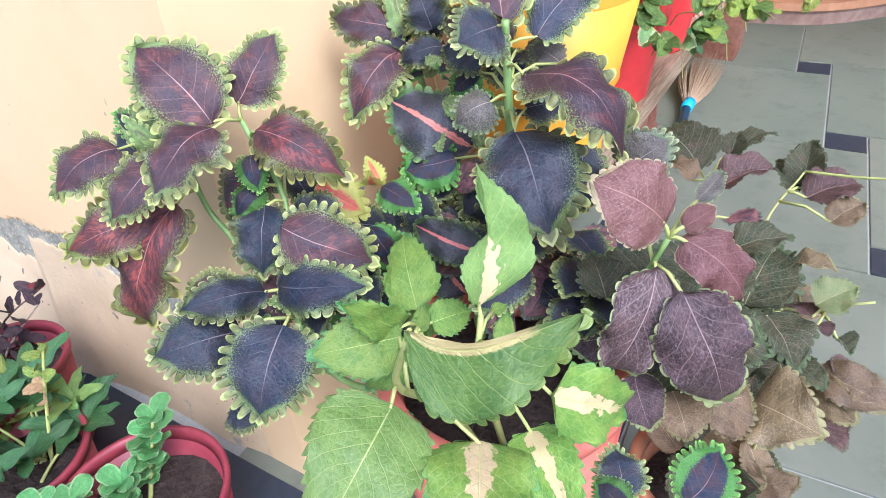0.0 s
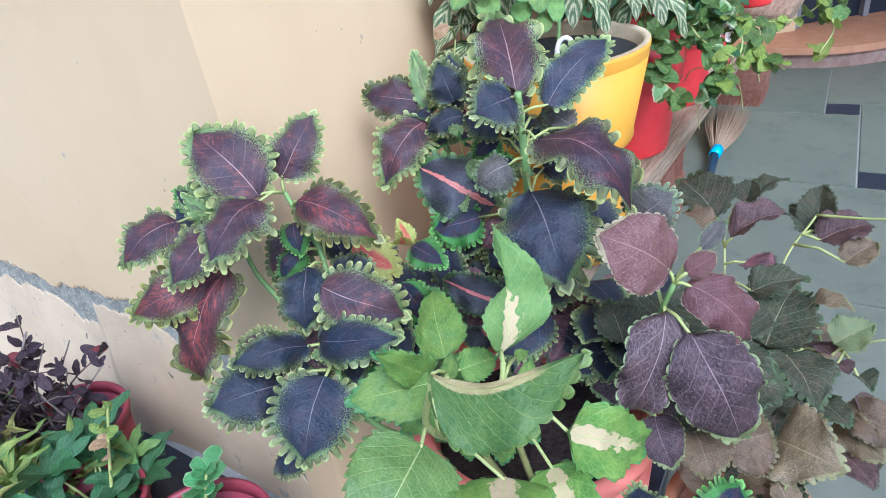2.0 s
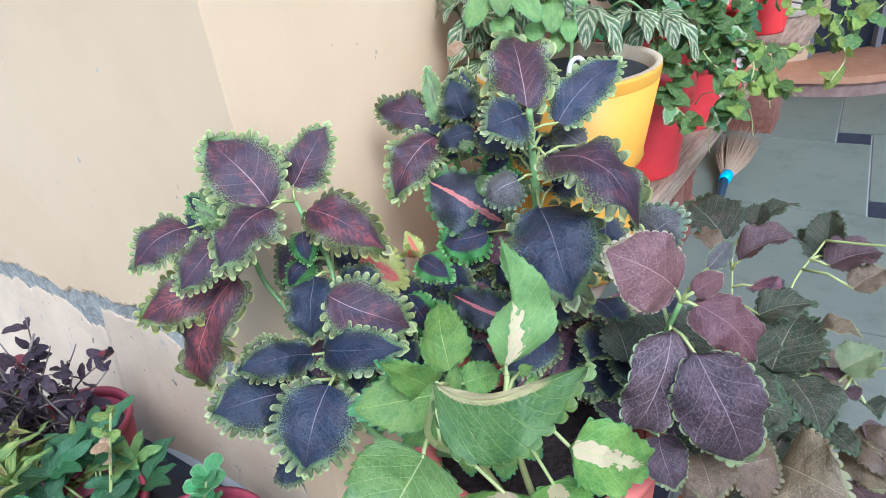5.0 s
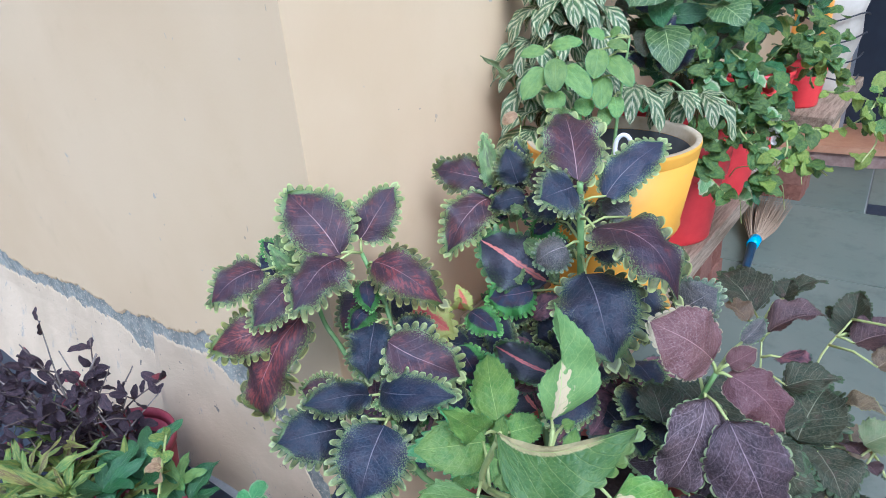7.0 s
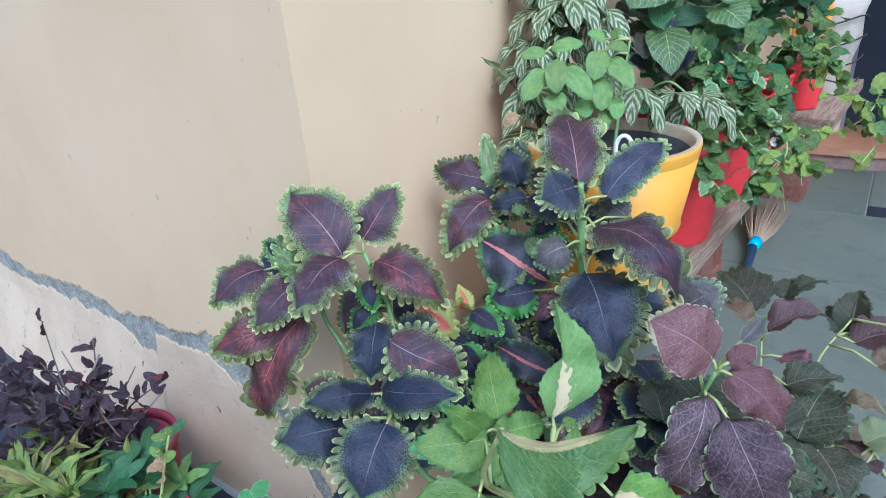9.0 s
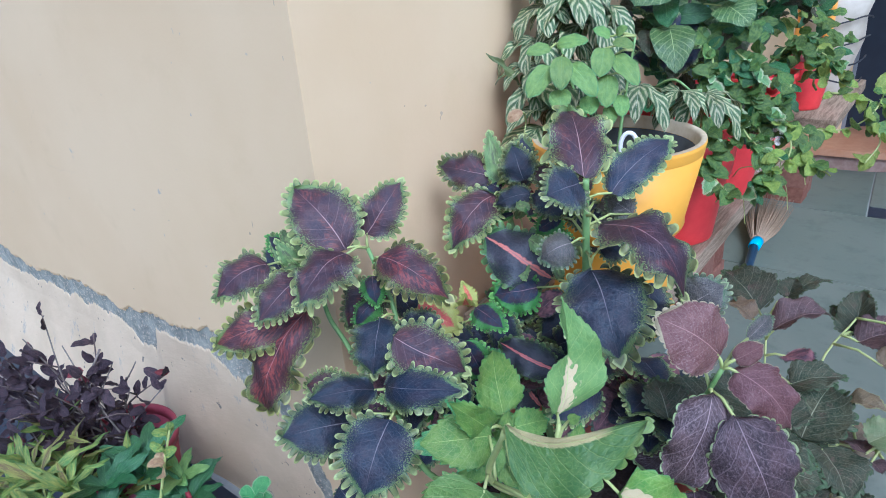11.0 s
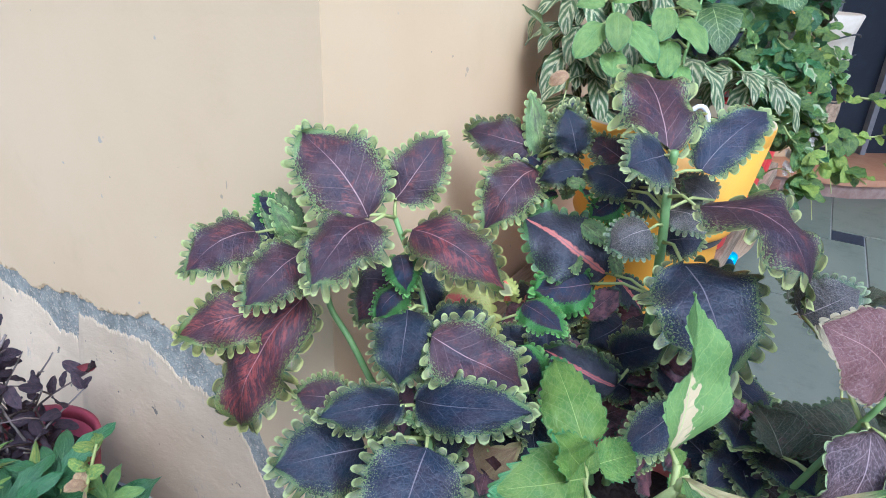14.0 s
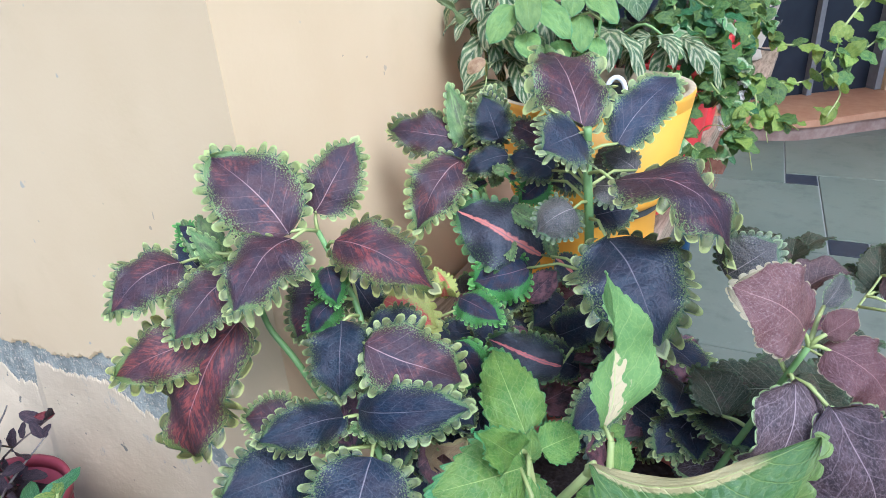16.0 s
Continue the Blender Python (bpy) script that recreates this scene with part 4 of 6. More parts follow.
# a second stand further off with red pots and a painted urn
shelf = thing("plant_shelf", (-0.30, 2.68, 0.55), "pale worn wooden board fixed to the wall carrying pots", "shelf")
part("board", block(bmesh.new(), (-0.536, 2.3, 0.55), (-0.09, 3.0, 0.585), 0.004, 0.003, 8), WOOD, shelf, smooth=False)
for y in (2.4, 2.9):
    bm = bmesh.new()
    tube(bm, [(-0.536, y, 0.35), (-0.30, y, 0.552)], 0.011, 0.011, 8)
    part("bracket", bm, WIRE, shelf, "dark iron bracket")
pot((-0.30, 2.06, 0.4945), 0.115, 0.28, RED, "bright red plastic pot beside a pink one", 0.008, 0.72, ledge=False, group="pots on the shelf")
pot((-0.24, 2.46, 0.5845), 0.095, 0.19, RED, "red plastic pot with a faded pink lip", 0.008, 0.72, ledge=False, lip=PINK, group="pots on the shelf")
URN = Vector((-0.21, 2.72, 0.5845))
urn = thing("painted_urn", URN, "white urn with orange ribs wound with dark wire", "urn")
prof = [(0.06, 0), (0.075, 0.01), (0.065, 0.04), (0.085, 0.1), (0.11, 0.2), (0.105, 0.28), (0.12, 0.34), (0.11, 0.345), (0.09, 0.26), (0.05, 0.03)]
part("body", lathe(prof, 36, at=URN), WHITE, urn)
for a in (3.7, 4.75):
    bm = bmesh.new()
    tube(bm, smooth_line([URN + Vector(((r + 0.004) * math.cos(a), (r + 0.004) * math.sin(a), z)) for r, z in prof[2:7]], 3), 0.014, 0.016, 8)
    part("painted_rib", bm, ORANGE, urn, "orange painted rib")
for k in range(4):
    bm = bmesh.new()
    tube(bm, [URN + Vector((0.122 * math.cos(a), 0.122 * math.sin(a), 0.06 + 0.07 * k + 0.012 * math.sin(3 * a + k))) for a in [2.6 + 0.22 * j for j in range(18)]], 0.003, 0.003, 5)
    part("wire", bm, WIRE, urn, "dark binding wire")

# ---- broom on the floor ----
broom = thing("broom", (-0.285, 2.36, FLOOR), "straw hand broom with a bright blue band lying on the tiles", "broom")
bm = bmesh.new()
rng = random.Random(9)
for k in range(260):
    a, r = rng.uniform(0, math.tau), rng.uniform(0.1, 1) ** 0.6
    sx, sz = r * math.cos(a), r * math.sin(a)
    p0 = Vector((-0.285 + 0.018 * sx, 2.37, 0.075 + 0.016 * sz))
    p2 = Vector((-0.315 + 0.085 * sx, 2.72 + rng.uniform(-0.07, 0.05), max(FLOOR + 0.004, 0.10 + 0.055 * sz)))
    p1 = p0.lerp(p2, 0.5) + Vector((0.012 * sx, 0, 0.012 * sz))
    tube(bm, [p0, p1, p2], 0.0016, 0.0008, 4)
part("bristles", bm, STRAW, broom)
bm = bmesh.new()
tube(bm, [(-0.285, 2.33, 0.072), (-0.285, 2.385, 0.076)], 0.021, 0.022, 16)
part("band", bm, BLUE, broom, "bright blue plastic band")
bm = bmesh.new()
tube(bm, [(-0.245, 1.98, 0.044), (-0.262, 2.15, 0.055), (-0.285, 2.335, 0.072)], 0.012, 0.017, 12)
part("handle", bm, NAVY, broom, "dark blue handle")


# ---- coleus in the large pot ----
def stems(plant, lines, mat, r0=0.006, r1=0.003, name="stem"):
    for pts in lines:
        bm = bmesh.new()
        line = smooth_line(pts, 5)
        tube(bm, line, r0, r1, 8)
        STEM_LINES.setdefault(plant.name, []).extend(line)
        part(name, bm, mat, plant)


SOIL_Z = FLOOR + 0.47 - 0.06
A = thing("coleus_plant", (-0.21, 0.50, SOIL_Z), "bushy coleus plant with red-flushed purple leaves and green scalloped margins", "plant", "coleus in the large pot")
B = thing("coleus_plant", (-0.19, 0.61, SOIL_Z), "tall coleus plant with dark purple leaves edged in green beads", "plant", "coleus in the large pot")
G = thing("coleus_plant", (-0.10, 0.46, SOIL_Z), "fresh green coleus plant with white-hearted leaves", "plant", "coleus in the large pot")
C = thing("coleus_plant", (-0.05, 0.54, SOIL_Z), "leaning coleus plant with mauve and plum leaves", "plant", "coleus in the large pot")
E = thing("coleus_plant", (0.12, 0.68, FLOOR + 0.19), "straggly coleus plant with dusky green and rusty leaves", "plant")
stems(A, [[(-0.21, 0.50, SOIL_Z - 0.01), (-0.27, 0.40, 0.52), (-0.30, 0.377, 0.602), (-0.335, 0.40, 0.658), (-0.37, 0.455, 0.72), (-0.415, 0.462, 0.808)],
          [(-0.23, 0.50, SOIL_Z - 0.01), (-0.38, 0.44, 0.56), (-0.457, 0.433, 0.66), (-0.489, 0.434, 0.703), (-0.49, 0.43, 0.80)]], STEM["green"], 0.0045, 0.003)
stems(B, [[(-0.19, 0.61, SOIL_Z - 0.01), (-0.185, 0.65, 0.62), (-0.188, 0.661, 0.751), (-0.197, 0.674, 0.835), (-0.196, 0.67, 0.875)],
          [(-0.2, 0.60, SOIL_Z - 0.01), (-0.30, 0.69, 0.62), (-0.36, 0.74, 0.75), (-0.386, 0.74, 0.815)]], STEM["green"], 0.0065, 0.0045)
stems(G, [[(-0.10, 0.46, SOIL_Z - 0.01), (-0.095, 0.42, 0.56), (-0.088, 0.388, 0.66), (-0.091, 0.40, 0.70)],
          [(-0.13, 0.45, SOIL_Z - 0.01), (-0.15, 0.41, 0.56), (-0.163, 0.40, 0.66)],
          [(-0.10, 0.42, 0.56), (-0.12, 0.34, 0.64), (-0.115, 0.30, 0.70), (-0.075, 0.272, 0.79)]], STEM["pale"], 0.0045, 0.0028)
stems(C, [[(-0.05, 0.54, SOIL_Z - 0.01), (-0.02, 0.535, 0.56), (0.01, 0.53, 0.66), (0.037, 0.52, 0.748)]], STEM["green"], 0.0042, 0.0026)
stems(E, [[(0.12, 0.67, FLOOR + 0.19), (0.10, 0.76, 0.42), (0.10, 0.85, 0.57), (0.13, 0.90, 0.64)], [(0.11, 0.68, FLOOR + 0.19), (0.05, 0.78, 0.5), (0.02, 0.86, 0.62)],
          [(0.13, 0.66, FLOOR + 0.19), (0.16, 0.62, 0.40), (0.15, 0.60, 0.48)], [(0.10, 0.76, 0.42), (0.17, 0.76, 0.52), (0.235, 0.74, 0.575)],
          [(0.13, 0.90, 0.64), (0.19, 0.88, 0.655), (0.25, 0.86, 0.675)]], STEM["pale"], 0.0021, 0.0014)
leaf(A, "dark", (-0.429, 0.435, 0.813), (-0.524, 0.435, 0.894), 0.096, bend=.10)
leaf(A, "dark", (-0.421, 0.468, 0.824), (-0.402, 0.535, 0.889), 0.065, bend=.08)
leaf(A, "dark", (-0.414, 0.423, 0.817), (-0.411, 0.323, 0.779), 0.076, bend=.12)
leaf(A, "red", (-0.389, 0.456, 0.804), (-0.280, 0.475, 0.756), 0.068, bend=.14)
leaf(A, "dark", (-0.544, 0.390, 0.783), (-0.575, 0.309, 0.751), 0.071, bend=.12)
leaf(A, "dark", (-0.488, 0.402, 0.771), (-0.495, 0.317, 0.735), 0.065, bend=.12)
leaf(A, "red", (-0.500, 0.388, 0.710), (-0.588, 0.300, 0.680), 0.071, bend=.12)
leaf(A, "red", (-0.487, 0.397, 0.720), (-0.541, 0.332, 0.551), 0.090, bend=.16)
leaf(A, "dark", (-0.409, 0.475, 0.746), (-0.442, 0.422, 0.686), 0.068, bend=.1)
leaf(A, "black", (-0.438, 0.532, 0.712), (-0.408, 0.542, 0.649), 0.048, bend=.1)
leaf(A, "black", (-0.375, 0.430, 0.728), (-0.349, 0.379, 0.665), 0.070, bend=.12)
leaf(A, "dark", (-0.330, 0.406, 0.726), (-0.241, 0.451, 0.673), 0.079, bend=.1)
leaf(A, "black", (-0.338, 0.370, 0.662), (-0.370, 0.283, 0.690), 0.048, bend=.14, cup=.25)
leaf(A, "black", (-0.329, 0.383, 0.665), (-0.205, 0.394, 0.699), 0.058, bend=.14, cup=.2)
leaf(A, "black", (-0.357, 0.339, 0.623), (-0.402, 0.252, 0.638), 0.082, bend=.12)
leaf(A, "black", (-0.288, 0.342, 0.657), (-0.274, 0.266, 0.590), 0.098, bend=.12)
leaf(A, "dark", (-0.433, 0.401, 0.603), (-0.485, 0.365, 0.613), 0.051, bend=.1)
leaf(A, "black", (-0.337, 0.287, 0.568), (-0.294, 0.282, 0.560), 0.045, bend=.1)
leaf(A, "lime", (-0.513, 0.416, 0.785), (-0.543, 0.423, 0.825), 0.028, bend=.1)
leaf(A, "lime", (-0.526, 0.410, 0.777), (-0.566, 0.421, 0.817), 0.025, bend=.1)
leaf(A, "black", (-0.544, 0.411, 0.762), (-0.581, 0.422, 0.795), 0.043, bend=.1)
leaf(A, "lime", (-0.465, 0.411, 0.791), (-0.464, 0.431, 0.817), 0.017, bend=.1)
for p, q, w in (((-0.520, 0.420, 0.770), (-0.575, 0.418, 0.812), 0.034), ((-0.515, 0.425, 0.765), (-0.540, 0.405, 0.818), 0.030), ((-0.500, 0.420, 0.760), (-0.530, 0.395, 0.775), 0.032),
                ((-0.470, 0.425, 0.770), (-0.500, 0.400, 0.742), 0.036), ((-0.400, 0.450, 0.775), (-0.372, 0.425, 0.745), 0.038), ((-0.385, 0.440, 0.742), (-0.400, 0.405, 0.715), 0.034),
                ((-0.345, 0.415, 0.690), (-0.318, 0.400, 0.712), 0.030), ((-0.310, 0.395, 0.640), (-0.335, 0.365, 0.652), 0.030)):
    leaf(A, "lime" if w < 0.033 else "ring", p, q, w, bend=.22, cup=.3)
leaf(B, "dark", (-0.394, 0.742, 0.828), (-0.492, 0.714, 0.840), 0.070, bend=.1)
leaf(B, "dark", (-0.379, 0.718, 0.805), (-0.403, 0.622, 0.734), 0.079, bend=.14)
leaf(B, "lime", (-0.380, 0.745, 0.811), (-0.417, 0.765, 0.898), 0.039, bend=.1)
leaf(B, "black", (-0.352, 0.751, 0.813), (-0.359, 0.777, 0.895), 0.061, bend=.12)
leaf(B, "ruby", (-0.331, 0.764, 0.786), (-0.373, 0.742, 0.794), 0.045, bend=.08)
leaf(B, "dark", (-0.206, 0.684, 0.869), (-0.303, 0.818, 0.930), 0.092, bend=.1)
leaf(B, "black", (-0.206, 0.672, 0.868), (-0.236, 0.616, 0.859), 0.078, bend=.12)
leaf(B, "black", (-0.170, 0.693, 0.850), (-0.126, 0.798, 0.911), 0.060, bend=.08)
leaf(B, "dark", (-0.155, 0.630, 0.832), (-0.027, 0.612, 0.763), 0.088, bend=.25, tw=-.3)
leaf(B, "pink", (-0.250, 0.679, 0.705), (-0.369, 0.663, 0.761), 0.095, bend=.1)
leaf(B, "dusty", (-0.200, 0.640, 0.792), (-0.238, 0.612, 0.766), 0.056, bend=.2, cup=.4)
leaf(B, "black", (-0.152, 0.600, 0.780), (-0.072, 0.520, 0.705), 0.112, bend=.1)
leaf(B, "ring", (-0.258, 0.650, 0.702), (-0.326, 0.614, 0.684), 0.070, bend=.06)
leaf(B, "ring", (-0.298, 0.543, 0.709), (-0.238, 0.532, 0.695), 0.044, bend=.1)
leaf(B, "yellow", (-0.385, 0.520, 0.700), (-0.322, 0.542, 0.660), 0.068, bend=.1)
leaf(B, "yellow", (-0.329, 0.576, 0.687), (-0.354, 0.587, 0.717), 0.026, bend=.1)
leaf(B, "yellow", (-0.335, 0.575, 0.690), (-0.320, 0.548, 0.722), 0.034, bend=.15)
leaf(B, "pink", (-0.191, 0.583, 0.619), (-0.284, 0.573, 0.641), 0.052, bend=.1)
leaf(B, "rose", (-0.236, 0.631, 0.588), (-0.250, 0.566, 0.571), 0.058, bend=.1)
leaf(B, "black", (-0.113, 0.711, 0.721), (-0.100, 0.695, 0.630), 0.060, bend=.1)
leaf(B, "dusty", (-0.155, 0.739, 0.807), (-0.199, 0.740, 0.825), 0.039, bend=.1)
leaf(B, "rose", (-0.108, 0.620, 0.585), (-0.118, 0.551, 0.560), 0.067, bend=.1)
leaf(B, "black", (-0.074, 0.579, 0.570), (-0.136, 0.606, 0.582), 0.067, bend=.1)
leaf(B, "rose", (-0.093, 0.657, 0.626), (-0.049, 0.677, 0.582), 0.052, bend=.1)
leaf(B, "black", (-0.274, 0.553, 0.559), (-0.332, 0.581, 0.603), 0.070, bend=.1)
leaf(B, "pink", (-0.220, 0.593, 0.534), (-0.274, 0.602, 0.580), 0.062, bend=.1)
leaf(B, "black", (-0.263, 0.634, 0.576), (-0.249, 0.701, 0.617), 0.073, bend=.1)
leaf(B, "dusty", (-0.381, 0.590, 0.623), (-0.451, 0.592, 0.643), 0.064, bend=.1)
leaf(B, "black", (-0.221, 0.683, 0.646), (-0.257, 0.642, 0.616), 0.071, bend=.1)
leaf(B, "black", (-0.373, 0.564, 0.619), (-0.328, 0.591, 0.609), 0.053, bend=.1)
leaf(B, "black", (-0.325, 0.723, 0.837), (-0.351, 0.728, 0.896), 0.055, bend=.1)
leaf(B, "dark", (-0.263, 0.741, 0.829), (-0.326, 0.749, 0.851), 0.046, bend=.1)
leaf(B, "black", (-0.312, 0.722, 0.817), (-0.366, 0.694, 0.797), 0.041, bend=.1)
leaf(B, "black", (-0.250, 0.715, 0.805), (-0.317, 0.720, 0.817), 0.055, bend=.1)
leaf(B, "dusty", (-0.210, 0.749, 0.813), (-0.162, 0.737, 0.813), 0.039, bend=.12)
leaf(B, "ring", (-0.264, 0.727, 0.788), (-0.291, 0.698, 0.763), 0.043, bend=.1)
leaf(B, "black", (-0.250, 0.757, 0.799), (-0.204, 0.760, 0.777), 0.045, bend=.1)
leaf(B, "lime", (-0.344, 0.743, 0.856), (-0.369, 0.749, 0.876), 0.023, bend=.1)
leaf(B, "ring", (-0.377, 0.738, 0.809), (-0.423, 0.733, 0.823), 0.047, bend=.1)
leaf(B, "dusty", (-0.204, 0.728, 0.787), (-0.139, 0.738, 0.774), 0.054, bend=.12)
leaf(B, "black", (-0.226, 0.768, 0.792), (-0.270, 0.746, 0.772), 0.054, bend=.12)
leaf(B, "black", (-0.209, 0.751, 0.737), (-0.160, 0.785, 0.738), 0.053, bend=.12)
leaf(B, "dark", (-0.246, 0.791, 0.812), (-0.302, 0.796, 0.820), 0.046, bend=.1)
leaf(B, "ring", (-0.238, 0.725, 0.751), (-0.276, 0.704, 0.732), 0.047, bend=.12)
withered = leaf(A, "dry", (-0.292, 0.446, 0.540), (-0.228, 0.412, 0.640), 0.062, bend=.12, cup=.3)
withered["label"] = "withered tan leaf with holes"
bm = bmesh.new()
bm.from_mesh(withered.data)
mid = [f.calc_center_median() for f in bm.faces]
spots = [(Vector((-0.252, 0.425, 0.607)), 0.0075), (Vector((-0.262, 0.428, 0.585)), 0.005), (Vector((-0.243, 0.424, 0.596)), 0.004)]
bmesh.ops.delete(bm, geom=[f for f, c in zip(bm.faces, mid) if any(math.hypot(c.x - p.x, c.z - p.z) < r for p, r in spots)], context="FACES")
bm.to_mesh(withered.data)
bm.free()
leaf(G, "hang", (-0.074, 0.270, 0.801), (0.038, 0.307, 0.831), 0.086, fold=.0, bend=.05, sweep=-.12)
leaf(G, "fresh", (-0.104, 0.278, 0.702), (-0.095, 0.161, 0.675), 0.090, bend=.08, fold=.06)
leaf(G, "white", (-0.041, 0.302, 0.669), (0.014, 0.195, 0.684), 0.079, bend=.05, fold=.10)
leaf(G, "white", (-0.016, 0.343, 0.649), (0.058, 0.271, 0.642), 0.052, bend=.08, fold=.15)
leaf(G, "white", (0.001, 0.339, 0.706), (0.036, 0.453, 0.591), 0.063, bend=.08, fold=.1)


def rolled(u):
    """The narrow half of the half-rolled leaf: a rounded lobe below, tucked in above."""
    return 0.05 + 0.85 * max(0.0, 1 - ((u - 0.25) / 0.27) ** 2) ** 0.5


leaf(G, "patch", (-0.101, 0.415, 0.696), (-0.114, 0.445, 0.828), 0.070, fold=.20, bend=.03, normal=(0.80, -0.42, 0.32), halves=(1.25, rolled), shape=(0.55, 1.05), sweep=-0.07)
leaf(G, "green", (-0.166, 0.407, 0.672), (-0.239, 0.495, 0.689), 0.056, bend=.10, cup=.2)
leaf(G, "green", (-0.160, 0.370, 0.682), (-0.162, 0.299, 0.769), 0.036, bend=.06)
leaf(G, "green", (-0.148, 0.355, 0.690), (-0.197, 0.284, 0.707), 0.062, bend=.08)
leaf(G, "green", (-0.149, 0.373, 0.662), (-0.188, 0.335, 0.617), 0.043, bend=.1)
leaf(G, "green", (-0.155, 0.412, 0.656), (-0.131, 0.454, 0.650), 0.038, bend=.1)
leaf(G, "green", (-0.089, 0.434, 0.636), (-0.095, 0.464, 0.654), 0.021, bend=.05)
leaf(G, "green", (-0.158, 0.395, 0.657), (-0.163, 0.414, 0.679), 0.018, bend=.05)
leaf(G, "green", (-0.099, 0.437, 0.674), (-0.091, 0.454, 0.672), 0.013, bend=.05)
leaf(C, "mauve", (0.031, 0.520, 0.763), (-0.027, 0.483, 0.812), 0.072, bend=.16)
leaf(C, "mauve", (0.051, 0.521, 0.749), (0.107, 0.547, 0.679), 0.051, bend=.14)
leaf(C, "mauve", (0.047, 0.522, 0.761), (0.068, 0.546, 0.774), 0.023, bend=.1)
leaf(C, "dusty", (0.046, 0.578, 0.755), (0.060, 0.614, 0.773), 0.020, bend=.1, fold=.6)
leaf(C, "plum", (0.032, 0.514, 0.719), (0.006, 0.472, 0.604), 0.063, bend=.14, fold=.3)
leaf(C, "plum", (0.059, 0.500, 0.709), (0.113, 0.511, 0.578), 0.082, bend=.14)
leaf(C, "dusty", (-0.038, 0.623, 0.747), (0.007, 0.635, 0.789), 0.064, bend=.14)
leaf(C, "plum", (0.031, 0.496, 0.591), (0.061, 0.463, 0.554), 0.047, bend=.1)
leaf(C, "dusk", (-0.018, 0.540, 0.639), (-0.055, 0.585, 0.661), 0.054, bend=.1)
leaf(E, "dusk", (0.106, 0.734, 0.527), (0.123, 0.828, 0.571), 0.102, bend=.1)
leaf(E, "dusk", (0.131, 0.708, 0.541), (0.179, 0.639, 0.521), 0.074, bend=.12)
leaf(E, "dusk", (0.125, 0.633, 0.515), (0.192, 0.639, 0.522), 0.042, bend=.12, fold=.5)
leaf(E, "rust", (0.142, 0.582, 0.520), (0.211, 0.546, 0.541), 0.086, bend=.12)
leaf(E, "rust", (0.093, 0.537, 0.536), (0.140, 0.574, 0.540), 0.069, bend=.12)
leaf(E, "rust", (0.064, 0.538, 0.541), (0.094, 0.494, 0.523), 0.063, bend=.12)
leaf(E, "maroon", (0.032, 0.845, 0.615), (0.100, 0.890, 0.641), 0.052, bend=.14, fold=.4)
leaf(E, "maroon", (0.139, 0.877, 0.613), (0.199, 0.918, 0.627), 0.061, bend=.12, fold=.3)
leaf(E, "rust", (0.173, 0.848, 0.602), (0.205, 0.881, 0.622), 0.041, bend=.1)
leaf(E, "dusk", (0.134, 0.909, 0.609), (0.129, 0.966, 0.657), 0.049, bend=.12, fold=.6)
leaf(E, "dusk", (0.130, 0.906, 0.605), (0.090, 0.949, 0.625), 0.044, bend=.12)
leaf(E, "dusk", (-0.003, 0.924, 0.600), (-0.077, 0.973, 0.636), 0.082, bend=.12)
leaf(E, "dusk", (0.025, 0.977, 0.606), (0.082, 1.020, 0.635), 0.046, bend=.14)
leaf(E, "dusk", (0.028, 0.977, 0.606), (0.030, 1.012, 0.630), 0.040, bend=.14, fold=.5)
leaf(E, "rust", (0.000, 0.863, 0.615), (-0.045, 0.892, 0.621), 0.037, bend=.1)
leaf(E, "rose", (0.056, 0.832, 0.587), (0.101, 0.816, 0.593), 0.058, bend=.1)
leaf(E, "dusk", (0.075, 0.779, 0.576), (0.141, 0.817, 0.590), 0.052, bend=.1)
leaf(E, "rust", (0.144, 0.794, 0.556), (0.195, 0.783, 0.575), 0.029, bend=.16, fold=.5)
leaf(E, "olive", (0.179, 0.732, 0.555), (0.219, 0.768, 0.573), 0.047, bend=.12)
leaf(E, "maroon", (0.180, 0.723, 0.544), (0.156, 0.744, 0.538), 0.037, bend=.1)
leaf(E, "maroon", (0.187, 0.719, 0.538), (0.201, 0.704, 0.536), 0.025, bend=.1)
leaf(E, "dusk", (0.210, 0.712, 0.531), (0.227, 0.694, 0.527), 0.030, bend=.1, fold=.5)
leaf(E, "dusk", (0.082, 0.695, 0.561), (0.045, 0.763, 0.576), 0.082, bend=.1)
leaf(E, "dusk", (0.097, 0.631, 0.545), (0.150, 0.635, 0.547), 0.069, bend=.1)
leaf(E, "ring", (0.109, 0.409, 0.546), (0.125, 0.471, 0.568), 0.060, bend=.1)
leaf(E, "black", (0.058, 0.381, 0.555), (0.034, 0.426, 0.565), 0.049, bend=.1)
leaf(E, "ring", (0.068, 0.354, 0.584), (0.036, 0.361, 0.592), 0.032, bend=.1)


# ---- smaller foliage ----
PROTO = {}


def proto(style, k, shape, aspect, bend, fold, tail=0.0):
    key = (style, k, aspect, shape, tail)
    if key not in PROTO:
        bm = blade(bmesh.new(), style, 1.0, aspect, bend, fold, 0.0, 0.03, shape, tail=tail, phase=0.37 * k)
        me = bpy.data.meshes.new("leaf")
        bm.to_mesh(me)
        bm.free()
        me.materials.append(LEAF[style])
        PROTO[key] = me
    return PROTO[key]


